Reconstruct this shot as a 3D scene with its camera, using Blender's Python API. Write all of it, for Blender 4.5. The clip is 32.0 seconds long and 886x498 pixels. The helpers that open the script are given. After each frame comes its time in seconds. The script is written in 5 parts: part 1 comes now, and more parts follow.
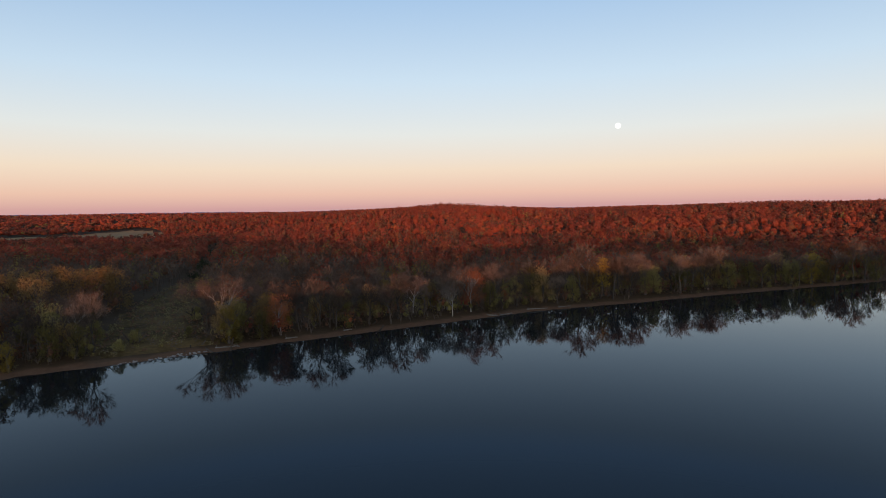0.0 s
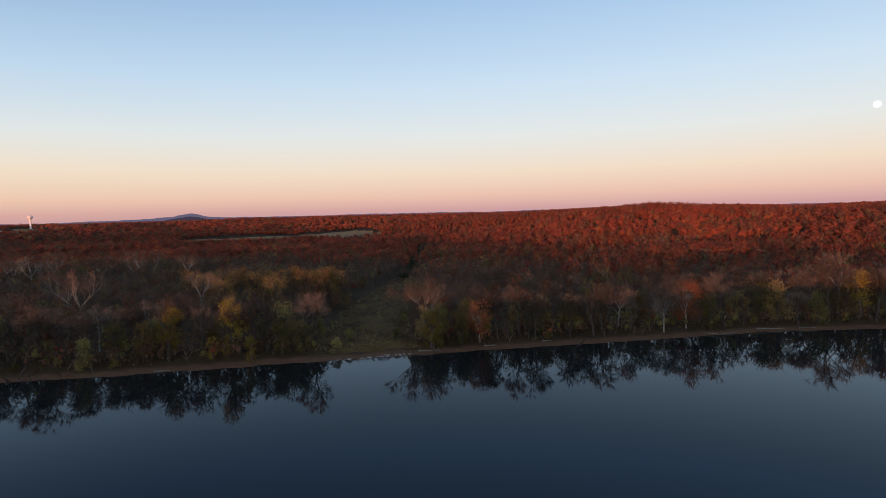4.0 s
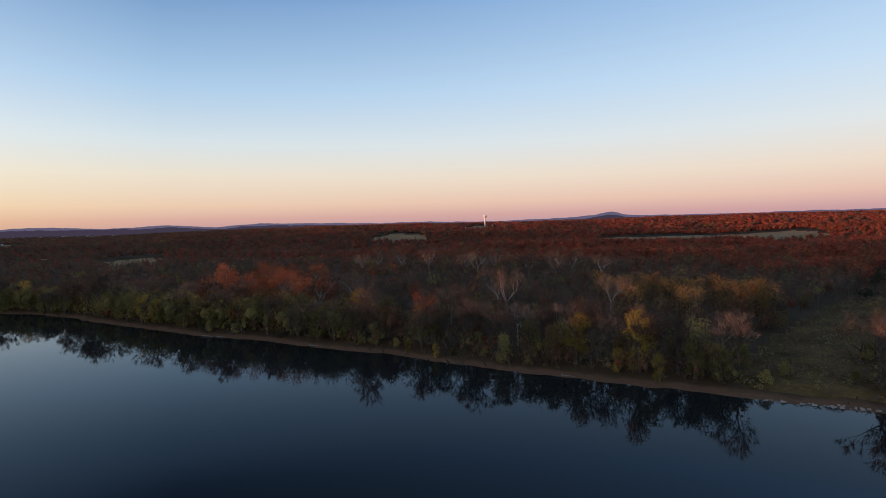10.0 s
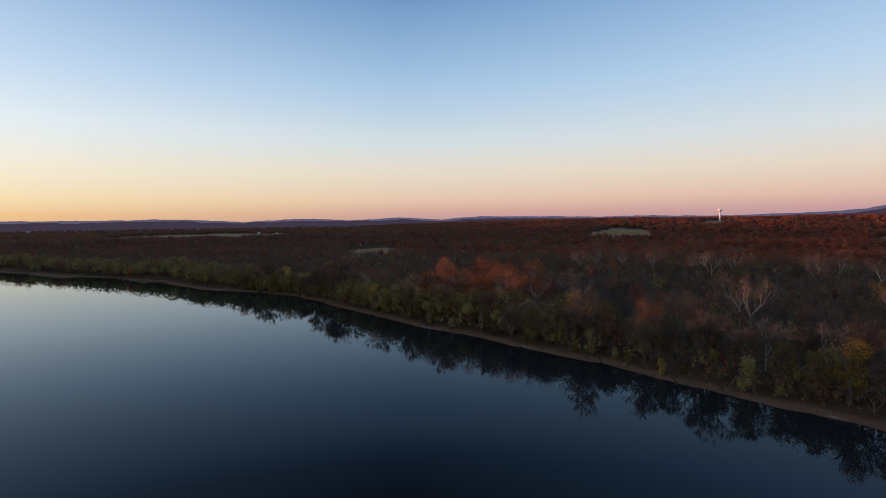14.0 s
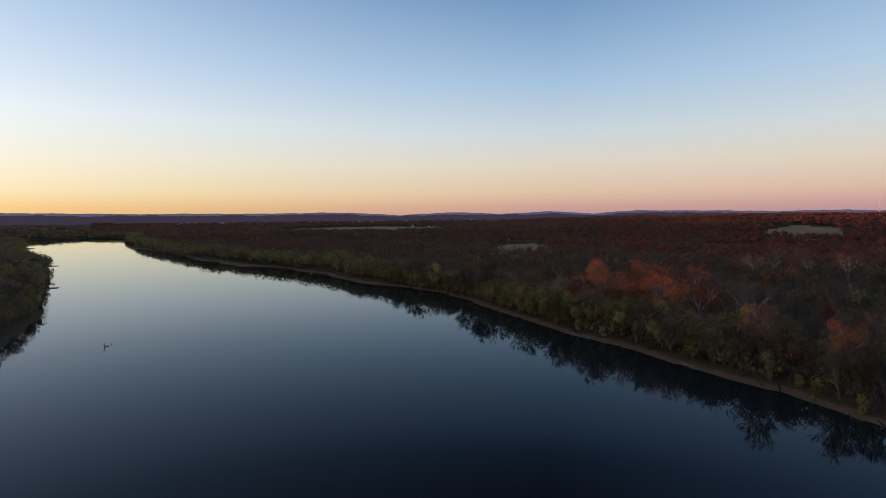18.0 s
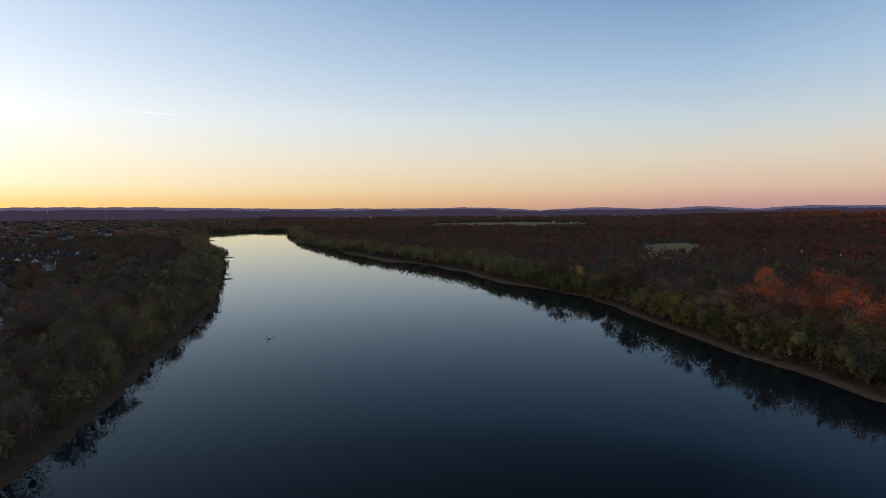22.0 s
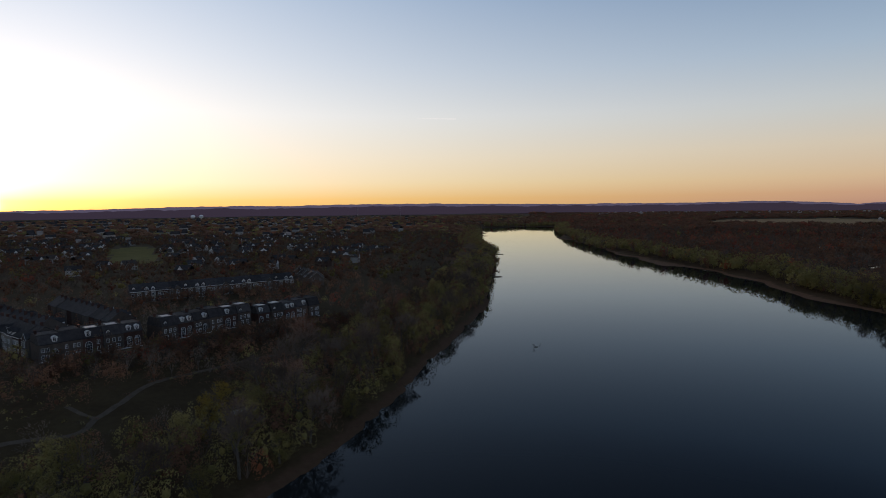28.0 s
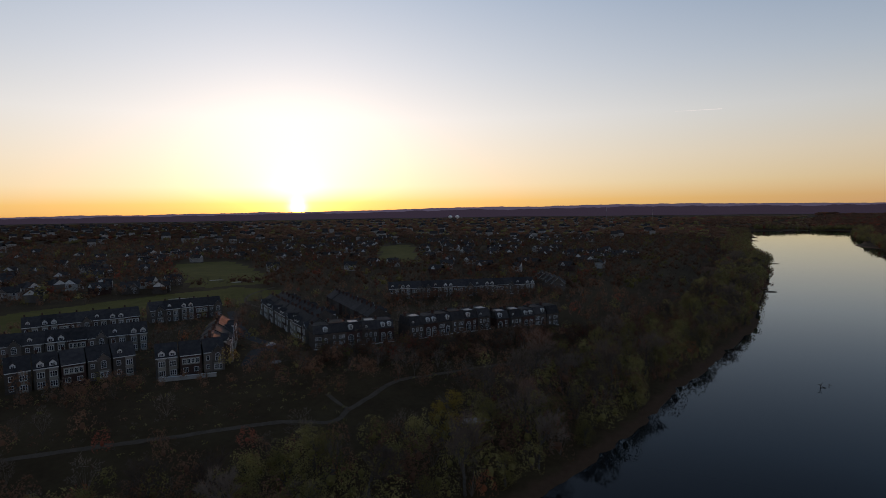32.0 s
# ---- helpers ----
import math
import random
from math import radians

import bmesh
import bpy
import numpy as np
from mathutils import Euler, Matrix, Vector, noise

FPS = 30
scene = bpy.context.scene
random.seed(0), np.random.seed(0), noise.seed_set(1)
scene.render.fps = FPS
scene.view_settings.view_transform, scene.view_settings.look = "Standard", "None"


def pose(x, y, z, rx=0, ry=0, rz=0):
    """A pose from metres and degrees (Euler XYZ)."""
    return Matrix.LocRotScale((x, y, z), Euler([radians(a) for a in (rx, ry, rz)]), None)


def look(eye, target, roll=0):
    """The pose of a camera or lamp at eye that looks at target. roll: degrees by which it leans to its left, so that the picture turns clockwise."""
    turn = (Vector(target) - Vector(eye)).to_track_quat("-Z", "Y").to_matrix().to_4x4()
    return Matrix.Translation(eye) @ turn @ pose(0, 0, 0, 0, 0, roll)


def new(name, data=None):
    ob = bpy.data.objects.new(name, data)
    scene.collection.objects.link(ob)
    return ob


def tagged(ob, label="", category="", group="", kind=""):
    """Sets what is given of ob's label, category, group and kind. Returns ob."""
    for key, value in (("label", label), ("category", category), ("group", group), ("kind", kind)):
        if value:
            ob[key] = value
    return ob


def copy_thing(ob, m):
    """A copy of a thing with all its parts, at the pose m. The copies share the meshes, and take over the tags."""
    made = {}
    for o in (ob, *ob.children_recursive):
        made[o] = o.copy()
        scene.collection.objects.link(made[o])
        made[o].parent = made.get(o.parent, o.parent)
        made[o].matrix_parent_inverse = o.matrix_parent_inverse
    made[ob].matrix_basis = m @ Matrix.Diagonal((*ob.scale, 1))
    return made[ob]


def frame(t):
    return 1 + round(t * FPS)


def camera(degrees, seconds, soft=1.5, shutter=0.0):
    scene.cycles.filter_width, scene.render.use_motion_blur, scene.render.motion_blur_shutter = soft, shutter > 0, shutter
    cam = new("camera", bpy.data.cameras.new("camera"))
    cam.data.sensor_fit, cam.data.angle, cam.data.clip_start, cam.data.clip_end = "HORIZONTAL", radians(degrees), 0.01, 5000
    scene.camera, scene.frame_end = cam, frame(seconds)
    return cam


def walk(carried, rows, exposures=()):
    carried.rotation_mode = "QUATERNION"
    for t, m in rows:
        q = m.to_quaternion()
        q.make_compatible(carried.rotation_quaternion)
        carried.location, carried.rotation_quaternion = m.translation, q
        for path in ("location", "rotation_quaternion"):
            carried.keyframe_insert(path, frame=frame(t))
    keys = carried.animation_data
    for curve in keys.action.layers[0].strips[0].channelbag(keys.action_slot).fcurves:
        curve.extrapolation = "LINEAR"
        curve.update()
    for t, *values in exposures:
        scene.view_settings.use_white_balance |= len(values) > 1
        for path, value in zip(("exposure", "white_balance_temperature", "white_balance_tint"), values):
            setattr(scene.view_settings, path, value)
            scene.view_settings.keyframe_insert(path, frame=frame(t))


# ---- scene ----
LENS = 75.87
PATH = [
    (0.0, pose(-0.00, 0.00, 48.38, 86.580, 0.806, -0.048)),
    (1.0, pose(0.37, 2.38, 49.21, 86.624, 0.915, 5.465)),
    (2.0, pose(0.46, 4.74, 50.02, 86.654, 1.057, 10.870)),
    (3.0, pose(-0.06, 6.84, 50.72, 86.714, 1.176, 15.644)),
    (4.0, pose(-1.12, 8.92, 51.31, 86.833, 1.226, 20.041)),
    (5.0, pose(-2.50, 11.26, 51.78, 86.993, 1.252, 25.351)),
    (6.0, pose(-4.07, 13.93, 52.06, 87.142, 1.298, 32.001)),
    (7.0, pose(-5.66, 17.17, 52.27, 87.307, 1.326, 39.174)),
    (8.0, pose(-7.30, 20.31, 52.63, 87.444, 1.289, 46.635)),
    (9.0, pose(-9.27, 22.65, 53.21, 87.505, 1.273, 53.768)),
    (10.0, pose(-11.49, 24.58, 53.92, 87.479, 1.221, 60.395)),
    (11.0, pose(-13.80, 26.62, 54.70, 87.394, 1.073, 65.706)),
    (12.0, pose(-15.87, 28.25, 55.38, 87.292, 0.914, 71.039)),
    (13.0, pose(-18.41, 28.73, 55.94, 87.227, 0.816, 76.315)),
    (14.0, pose(-21.62, 28.32, 56.46, 87.142, 0.761, 82.041)),
    (15.0, pose(-24.80, 27.95, 57.18, 87.089, 0.730, 89.039)),
    (16.0, pose(-27.01, 28.39, 58.15, 86.982, 0.679, 93.613)),
    (17.0, pose(-28.32, 29.24, 59.31, 86.809, 0.596, 95.356)),
    (18.0, pose(-29.36, 29.59, 60.60, 86.624, 0.498, 97.028)),
    (19.0, pose(-30.55, 29.13, 61.97, 86.473, 0.433, 99.619)),
    (20.0, pose(-32.07, 28.34, 63.26, 86.346, 0.396, 102.564)),
    (21.0, pose(-34.05, 27.15, 64.38, 86.258, 0.383, 106.262)),
    (22.0, pose(-36.55, 25.69, 65.25, 86.165, 0.393, 110.979)),
    (23.0, pose(-38.84, 24.15, 66.16, 86.077, 0.408, 115.134)),
    (24.0, pose(-40.73, 22.23, 67.27, 86.009, 0.483, 119.517)),
    (25.0, pose(-42.62, 20.11, 68.32, 85.945, 0.577, 123.969)),
    (26.0, pose(-44.64, 18.24, 69.19, 85.899, 0.655, 128.352)),
    (27.0, pose(-46.68, 16.65, 69.93, 85.855, 0.685, 132.449)),
    (28.0, pose(-48.70, 14.86, 70.72, 85.861, 0.715, 137.336)),
    (29.0, pose(-50.66, 12.74, 71.58, 85.910, 0.761, 143.084)),
    (30.0, pose(-52.76, 10.60, 72.33, 85.959, 0.761, 148.241)),
    (31.0, pose(-55.18, 8.37, 73.07, 86.047, 0.782, 155.385)),
    (32.0, pose(-57.81, 6.08, 73.84, 86.193, 0.831, 161.901)),
]

cam = camera(LENS, 32.0, 0.6)
walk(cam, PATH, [(0.0, 0.0, 6450, 10), (6.0, 0.0, 6250, 10), (13.0, -0.1, 6050, 10), (20.0, -0.26, 6050, 10), (25.0, -0.34, 6250, 12), (28.0, -0.56, 6420, 13), (32.0, -0.77, 6560, 14)])

# ---- world, sun, exposure ----
SUN_AZ, SUN_EL = 176.2, 0.73


def way(az, el):
    a, e = radians(az), radians(el)
    return Vector((-math.sin(a) * math.cos(e), math.cos(a) * math.cos(e), math.sin(e)))


def lin(r, g, b):
    return tuple((c / 255 / 12.92) if c < 11 else ((c / 255 + 0.055) / 1.055) ** 2.4 for c in (r, g, b)) + (1.0,)


class Nodes:
    """Short writing for node trees."""

    def __init__(self, tree, clear=True):
        self.t = tree
        if clear:
            tree.nodes.clear()

    def add(self, kind, **kw):
        n = self.t.nodes.new(kind)
        for k, v in kw.items():
            if k == "op":
                n.operation = v
            elif k == "blend":
                n.blend_type = v
            elif k == "mode":
                n.data_type = v
        return n

    def link(self, a, b):
        self.t.links.new(a, b)

    def math(self, op, a, b=None, clamp=False):
        n = self.add("ShaderNodeMath", op=op)
        n.use_clamp = clamp
        for i, v in enumerate((a, b)):
            if v is None:
                continue
            if isinstance(v, (int, float)):
                n.inputs[i].default_value = v
            else:
                self.link(v, n.inputs[i])
        return n.outputs[0]

    def mix(self, fac, a, b, blend="MIX"):
        n = self.add("ShaderNodeMix", mode="RGBA", blend=blend)
        for i, v in ((0, fac), (6, a), (7, b)):
            if isinstance(v, (int, float)):
                n.inputs[i].default_value = v
            elif isinstance(v, tuple):
                n.inputs[i].default_value = v
            else:
                self.link(v, n.inputs[i])
        return n.outputs[2]

    def ramp(self, fac, stops):
        n = self.add("ShaderNodeValToRGB")
        e = n.color_ramp.elements
        while len(e) < len(stops):
            e.new(0.5)
        for i, (p, c) in enumerate(stops):
            e[i].position, e[i].color = p, c
        self.link(fac, n.inputs[0])
        return n.outputs[0]

    def noise(self, scale, detail=3.0, vec=None):
        n = self.add("ShaderNodeTexNoise")
        n.inputs["Scale"].default_value, n.inputs["Detail"].default_value = scale, detail
        if vec is not None:
            self.link(vec, n.inputs["Vector"])
        return n.outputs[0]


def sky():
    w = bpy.data.worlds.new("sky")
    w.use_nodes = True
    scene.world = w
    n = Nodes(w.node_tree)
    tc = n.add("ShaderNodeTexCoord")
    sep = n.add("ShaderNodeSeparateXYZ")
    n.link(tc.outputs["Generated"], sep.inputs[0])
    up = n.math("MAXIMUM", sep.outputs[2], 0.0)
    el = n.math("MULTIPLY", n.math("ARCSINE", up), 2 / math.pi)  # 0 horizon, 1 zenith
    fac = n.math("POWER", el, 0.5)

    def stops(rows):
        return [((d / 90) ** 0.5, lin(*c)) for d, c in rows]

    anti = n.ramp(fac, stops([(0, (176, 140, 158)), (0.9, (206, 161, 160)), (2.2, (228, 189, 173)), (4.5, (234, 214, 195)),
                              (8, (222, 225, 224)), (13, (198, 218, 235)), (20.5, (162, 193, 226)), (22.5, (156, 202, 255)), (30, (150, 200, 255)), (50, (112, 152, 205)), (90, (106, 119, 141))]))
    side = n.ramp(fac, stops([(0, (196, 150, 148)), (0.9, (220, 173, 157)), (2.2, (236, 202, 172)), (5, (236, 222, 200)),
                              (8, (216, 224, 224)), (13, (174, 202, 226)), (20.5, (119, 155, 195)), (23, (70, 102, 146)), (27, (26, 47, 80)), (36, (15, 30, 54)), (60, (78, 91, 113)), (90, (106, 119, 141))]))
    solar = n.ramp(fac, stops([(0, (253, 196, 112)), (0.9, (255, 212, 128)), (2.5, (255, 233, 174)), (5, (252, 240, 212)),
                               (9, (243, 245, 243)), (14, (208, 222, 237)), (21, (163, 192, 224)), (30, (104, 134, 178)), (50, (82, 102, 136)), (90, (106, 119, 141))]))
    # how far round from the sun, level
    s = way(SUN_AZ, 0)
    flat = n.math("SQRT", n.math("ADD", n.math("MULTIPLY", sep.outputs[0], sep.outputs[0]), n.math("MULTIPLY", sep.outputs[1], sep.outputs[1])))
    c = n.math("DIVIDE", n.math("ADD", n.math("MULTIPLY", sep.outputs[0], s.x), n.math("MULTIPLY", sep.outputs[1], s.y)), n.math("MAXIMUM", flat, 0.001))
    f1 = n.math("ADD", c, 1.0, clamp=True)
    f2 = n.math("POWER", n.math("MAXIMUM", c, 0.0), 0.95)
    base = n.mix(f2, n.mix(f1, anti, side), solar)
    # glow round the sun itself
    d = n.add("ShaderNodeVectorMath", op="DOT_PRODUCT")
    n.link(tc.outputs["Generated"], d.inputs[0])
    d.inputs[1].default_value = way(SUN_AZ, 0.45)
    dot = n.math("MAXIMUM", d.outputs["Value"], 0.0)
    halo = n.mix(1.0, (0, 0, 0, 1), (0, 0, 0, 1))
    for power, col in ((3, (0.24, 0.24, 0.245)), (8, (0.29, 0.28, 0.265)), (30, (0.28, 0.255, 0.21)), (120, (0.7, 0.62, 0.48)), (900, (2.4, 1.8, 0.9)), (14000, (60, 40, 12))):
        p = n.math("POWER", dot, power)
        comb = n.add("ShaderNodeCombineColor")
        for i in range(3):
            n.link(n.math("MULTIPLY", p, col[i]), comb.inputs[i])
        halo = n.mix(1.0, halo, comb.outputs[0], blend="ADD")
    # the low air lets through only the warm part of the glow
    low_air = n.ramp(fac, stops([(0, (255, 196, 84)), (1.0, (255, 222, 140)), (2.6, (255, 255, 250))]))
    glow = n.mix(1.0, base, n.mix(1.0, halo, low_air, blend="MULTIPLY"), blend="ADD")
    air = n.add("ShaderNodeTexSky")
    air.sky_type, air.sun_disc, air.sun_elevation, air.sun_rotation = "NISHITA", False, radians(SUN_EL), radians(-SUN_AZ)
    b1, b2 = n.add("ShaderNodeBackground"), n.add("ShaderNodeBackground")
    n.link(glow, b1.inputs[0])
    n.link(air.outputs[0], b2.inputs[0])
    b1.inputs[1].default_value, b2.inputs[1].default_value = 1.0, 0.05
    add, out = n.add("ShaderNodeAddShader"), n.add("ShaderNodeOutputWorld")
    n.link(b1.outputs[0], add.inputs[0])
    n.link(b2.outputs[0], add.inputs[1])
    n.link(add.outputs[0], out.inputs[0])


sky()
sun_data = bpy.data.lights.new("sun", "SUN")
sun_data.energy, sun_data.angle, sun_data.color = 6.0, radians(0.35), (1.0, 0.35, 0.17)
sun = new("sun", sun_data)
sun.matrix_world = look((0, 0, 0), -way(SUN_AZ, SUN_EL))


# ---- materials ----
def material(name, a, b, scale=0.3, rough=0.85, bump=0.0, bump_scale=4.0, vary=0.25, fine=None, metal=0.0, spec=0.07, thin=0.0):
    """Two colours mixed by noise at two sizes, in world metres, with a lighter or darker cast for each object."""
    m = bpy.data.materials.new(name)
    m.use_nodes = True
    n = Nodes(m.node_tree)
    geo = n.add("ShaderNodeNewGeometry")
    pos = geo.outputs["Position"]
    big = n.noise(scale, 3.0, pos)
    small = n.noise(fine or scale * 9, 2.0, pos)
    f = n.math("MULTIPLY", n.math("SUBTRACT", n.math("ADD", n.math("MULTIPLY", big, 0.65), n.math("MULTIPLY", small, 0.35)), 0.32), 2.8, clamp=True)
    if thin:  # each tree or bush has a shade of its own
        own, info = n.add("ShaderNodeAttribute"), n.add("ShaderNodeObjectInfo")
        own.attribute_name = "shade"
        shade = n.math("FRACT", n.math("ADD", own.outputs["Fac"], info.outputs["Random"]))
        f = n.math("ADD", n.math("MULTIPLY", f, 0.35), n.math("MULTIPLY", shade, 0.65))
    col = n.mix(f, (*a, 1), (*b, 1))
    if vary:
        info = n.add("ShaderNodeObjectInfo")
        k = n.math("ADD", n.math("MULTIPLY", info.outputs["Random"], 2 * vary), 1 - vary)
        comb = n.add("ShaderNodeCombineColor")
        for i in range(3):
            n.link(k, comb.inputs[i])
        col = n.mix(1.0, col, comb.outputs[0], blend="MULTIPLY")
    p, out = n.add("ShaderNodeBsdfPrincipled"), n.add("ShaderNodeOutputMaterial")
    n.link(col, p.inputs["Base Color"])
    p.inputs["Roughness"].default_value, p.inputs["Metallic"].default_value = rough, metal
    p.inputs["Specular IOR Level"].default_value = spec
    if bump:
        bn = n.add("ShaderNodeBump")
        bn.inputs["Strength"].default_value, bn.inputs["Distance"].default_value = bump, 0.1
        n.link(n.noise(bump_scale, 4.0, pos), bn.inputs["Height"])
        n.link(bn.outputs[0], p.inputs["Normal"])
    if thin:
        back, both = n.add("ShaderNodeBsdfTranslucent"), n.add("ShaderNodeMixShader")
        n.link(col, back.inputs[0])
        both.inputs[0].default_value = thin
        n.link(p.outputs[0], both.inputs[1])
        n.link(back.outputs[0], both.inputs[2])
        n.link(both.outputs[0], out.inputs[0])
    else:
        n.link(p.outputs[0], out.inputs[0])
    return m


def water_material():
    m = bpy.data.materials.new("river_water")
    m.use_nodes = True
    n = Nodes(m.node_tree)
    pos = n.add("ShaderNodeNewGeometry").outputs["Position"]
    p, out = n.add("ShaderNodeBsdfPrincipled"), n.add("ShaderNodeOutputMaterial")
    n.link(n.mix(n.noise(0.01, 3.0, pos), (0.011, 0.0125, 0.0125, 1), (0.015, 0.016, 0.0155, 1)), p.inputs["Base Color"])
    p.inputs["Roughness"].default_value, p.inputs["Specular IOR Level"].default_value = 0.9, 0.0
    g, mix, fr = n.add("ShaderNodeBsdfGlossy"), n.add("ShaderNodeMixShader"), n.add("ShaderNodeFresnel")
    g.inputs["Color"].default_value, g.inputs["Roughness"].default_value = (0.83, 0.92, 1.0, 1), 0.03
    fr.inputs["IOR"].default_value = 1.33
    bn = n.add("ShaderNodeBump")
    bn.inputs["Strength"].default_value, bn.inputs["Distance"].default_value = 0.05, 0.03
    n.link(n.math("ADD", n.noise(0.6, 3.0, pos), n.math("MULTIPLY", n.noise(0.03, 2.0, pos), 4.0)), bn.inputs["Height"])
    n.link(bn.outputs[0], g.inputs["Normal"])
    n.link(n.math("POWER", n.math("MULTIPLY", fr.outputs[0], 1.22, clamp=True), 1.46), mix.inputs[0])
    n.link(p.outputs[0], mix.inputs[1])
    n.link(g.outputs[0], mix.inputs[2])
    n.link(mix.outputs[0], out.inputs[0])
    return m


# Shines with its own colour; for the hills that colour is the haze.
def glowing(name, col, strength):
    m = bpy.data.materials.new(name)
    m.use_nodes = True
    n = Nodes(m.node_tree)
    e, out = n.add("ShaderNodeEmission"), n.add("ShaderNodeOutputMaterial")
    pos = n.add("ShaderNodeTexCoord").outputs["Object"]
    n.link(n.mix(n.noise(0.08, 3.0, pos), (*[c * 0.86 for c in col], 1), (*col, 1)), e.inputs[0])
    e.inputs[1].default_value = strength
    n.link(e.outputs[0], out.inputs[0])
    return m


def ground_material(name, a, b, mud_tone=1.0):
    """Leaf litter, with bare mud on the low bank beside the water."""
    m = material(name, a, b, 0.06, 0.95, 0.6, 1.5, 0)
    t = m.node_tree
    n = Nodes(t, False)
    p = next(x for x in t.nodes if x.type == "BSDF_PRINCIPLED")
    old = p.inputs["Base Color"].links[0].from_socket
    pos = n.add("ShaderNodeNewGeometry").outputs["Position"]
    sep = n.add("ShaderNodeSeparateXYZ")
    n.link(pos, sep.inputs[0])
    edge = n.math("ADD", sep.outputs[2], n.math("MULTIPLY", n.noise(0.12, 4.0, pos), 1.4))
    f = n.math("MULTIPLY", n.math("SUBTRACT", edge, 1.42), 2.0, clamp=True)
    # A factor below 1 makes the whole mud colour darker.
    mud = n.mix(n.noise(0.5, 4.0, pos), (0.11 * mud_tone, 0.058 * mud_tone, 0.032 * mud_tone, 1), (0.19 * mud_tone, 0.108 * mud_tone, 0.062 * mud_tone, 1))
    n.link(n.mix(f, mud, old), p.inputs["Base Color"])
    return m


GROUND = ground_material("floodplain_ground", (0.058, 0.036, 0.019), (0.095, 0.060, 0.032))
TURF = ground_material("dull_turf", (0.044, 0.027, 0.013), (0.074, 0.050, 0.023), 0.55)
MUD = material("river_mud", (0.10, 0.075, 0.055), (0.17, 0.13, 0.10), 0.15, 0.9, 0.5, 3.0, 0)
LAWN = material("lawn_grass", (0.080, 0.070, 0.013), (0.135, 0.113, 0.025), 0.05, 0.95, 0.4, 3.0, 0)
STRAW = material("dry_grass", (0.15, 0.115, 0.05), (0.26, 0.20, 0.095), 0.1, 0.95, 0.5, 2.0, 0.2)
MEADOW = material("rank_meadow", (0.036, 0.024, 0.008), (0.185, 0.115, 0.040), 0.07, 0.95, 0.5, 2.0, 0)
FIELD = material("stubble_field", (0.25, 0.150, 0.066), (0.36, 0.225, 0.108), 0.02, 0.95, 0.3, 1.0, 0)
WATER = water_material()
BARK = material("grey_bark", (0.062, 0.049, 0.038), (0.125, 0.10, 0.08), 1.2, 0.9, 0, 4, 0.3)
PALE = material("pale_bark", (0.20, 0.18, 0.155), (0.36, 0.33, 0.29), 0.6, 0.85, 0, 4, 0.2)
TWIG = material("bare_twigs", (0.078, 0.055, 0.041), (0.18, 0.133, 0.100), 0.11, 0.9, 0, 4, 0.3, thin=0.2)
OLIVE = material("olive_leaves", (0.125, 0.100, 0.035), (0.30, 0.24, 0.086), 0.11, 0.8, 0, 4, 0.35, thin=0.45)
TAN = material("tan_leaves", (0.20, 0.125, 0.048), (0.34, 0.225, 0.092), 0.15, 0.8, 0, 4, 0.3, thin=0.45)
YELLOW = material("yellow_leaves", (0.24, 0.165, 0.035), (0.40, 0.27, 0.055), 0.2, 0.8, 0, 4, 0.25, thin=0.45)
ORANGE = material("orange_leaves", (0.23, 0.080, 0.038), (0.37, 0.135, 0.060), 0.2, 0.8, 0, 4, 0.3, thin=0.45)
RED = material("red_oak_leaves", (0.20, 0.056, 0.034), (0.33, 0.098, 0.058), 0.1, 0.8, 0, 4, 0.3, thin=0.45)
BROWN = material("brown_leaves", (0.11, 0.056, 0.034), (0.235, 0.124, 0.074), 0.1, 0.85, 0, 4, 0.3, thin=0.45)
PINE = material("dark_cedar", (0.024, 0.027, 0.014), (0.058, 0.058, 0.026), 0.15, 0.85, 0, 4, 0.2)
PATHM = material("path_gravel", (0.080, 0.058, 0.040), (0.125, 0.092, 0.064), 0.5, 0.9, 0.3, 6, 0)

# ---- the land ----
NORTH = [(1400, 830), (700, 545), (450, 440), (294, 375), (167, 331), (98, 301), (43, 280), (0, 253), (-43, 229), (-75, 209), (-96, 197), (-112, 187),
         (-145, 166), (-198, 134), (-231, 119), (-258, 99), (-296, 78), (-321, 57), (-363, 35), (-405, 10), (-430, -2), (-469, -30), (-499, -64),
         (-563, -128), (-613, -159), (-690, -265), (-747, -336), (-872, -503), (-1029, -658), (-1379, -961), (-1690, -1180)]
SOUTH = [(1400, 520), (700, 250), (300, 70), (100, -50), (0, -88), (-60, -102), (-109, -116), (-121, -120), (-144, -132), (-175, -150), (-211, -176), (-255, -203),
         (-285, -223), (-345, -262), (-400, -310), (-438, -345), (-470, -371), (-560, -450), (-694, -567), (-745, -638), (-900, -800), (-1100, -985), (-1424, -1295), (-1400, -1650)]
BEND = [(-1500, -1650), (-1512, -1410), (-1600, -1290), (-1676, -1198)]
RIVER = np.array(NORTH + BEND[::-1] + SOUTH[::-1], float)
CORRIDOR = [(-97, 190, 19), (-111, 215, 19), (-136, 273, 18), (-160, 345, 13), (-184, 425, 9), (-205, 485, 6), (-325, 810, 9), (-345, 960, 14)]


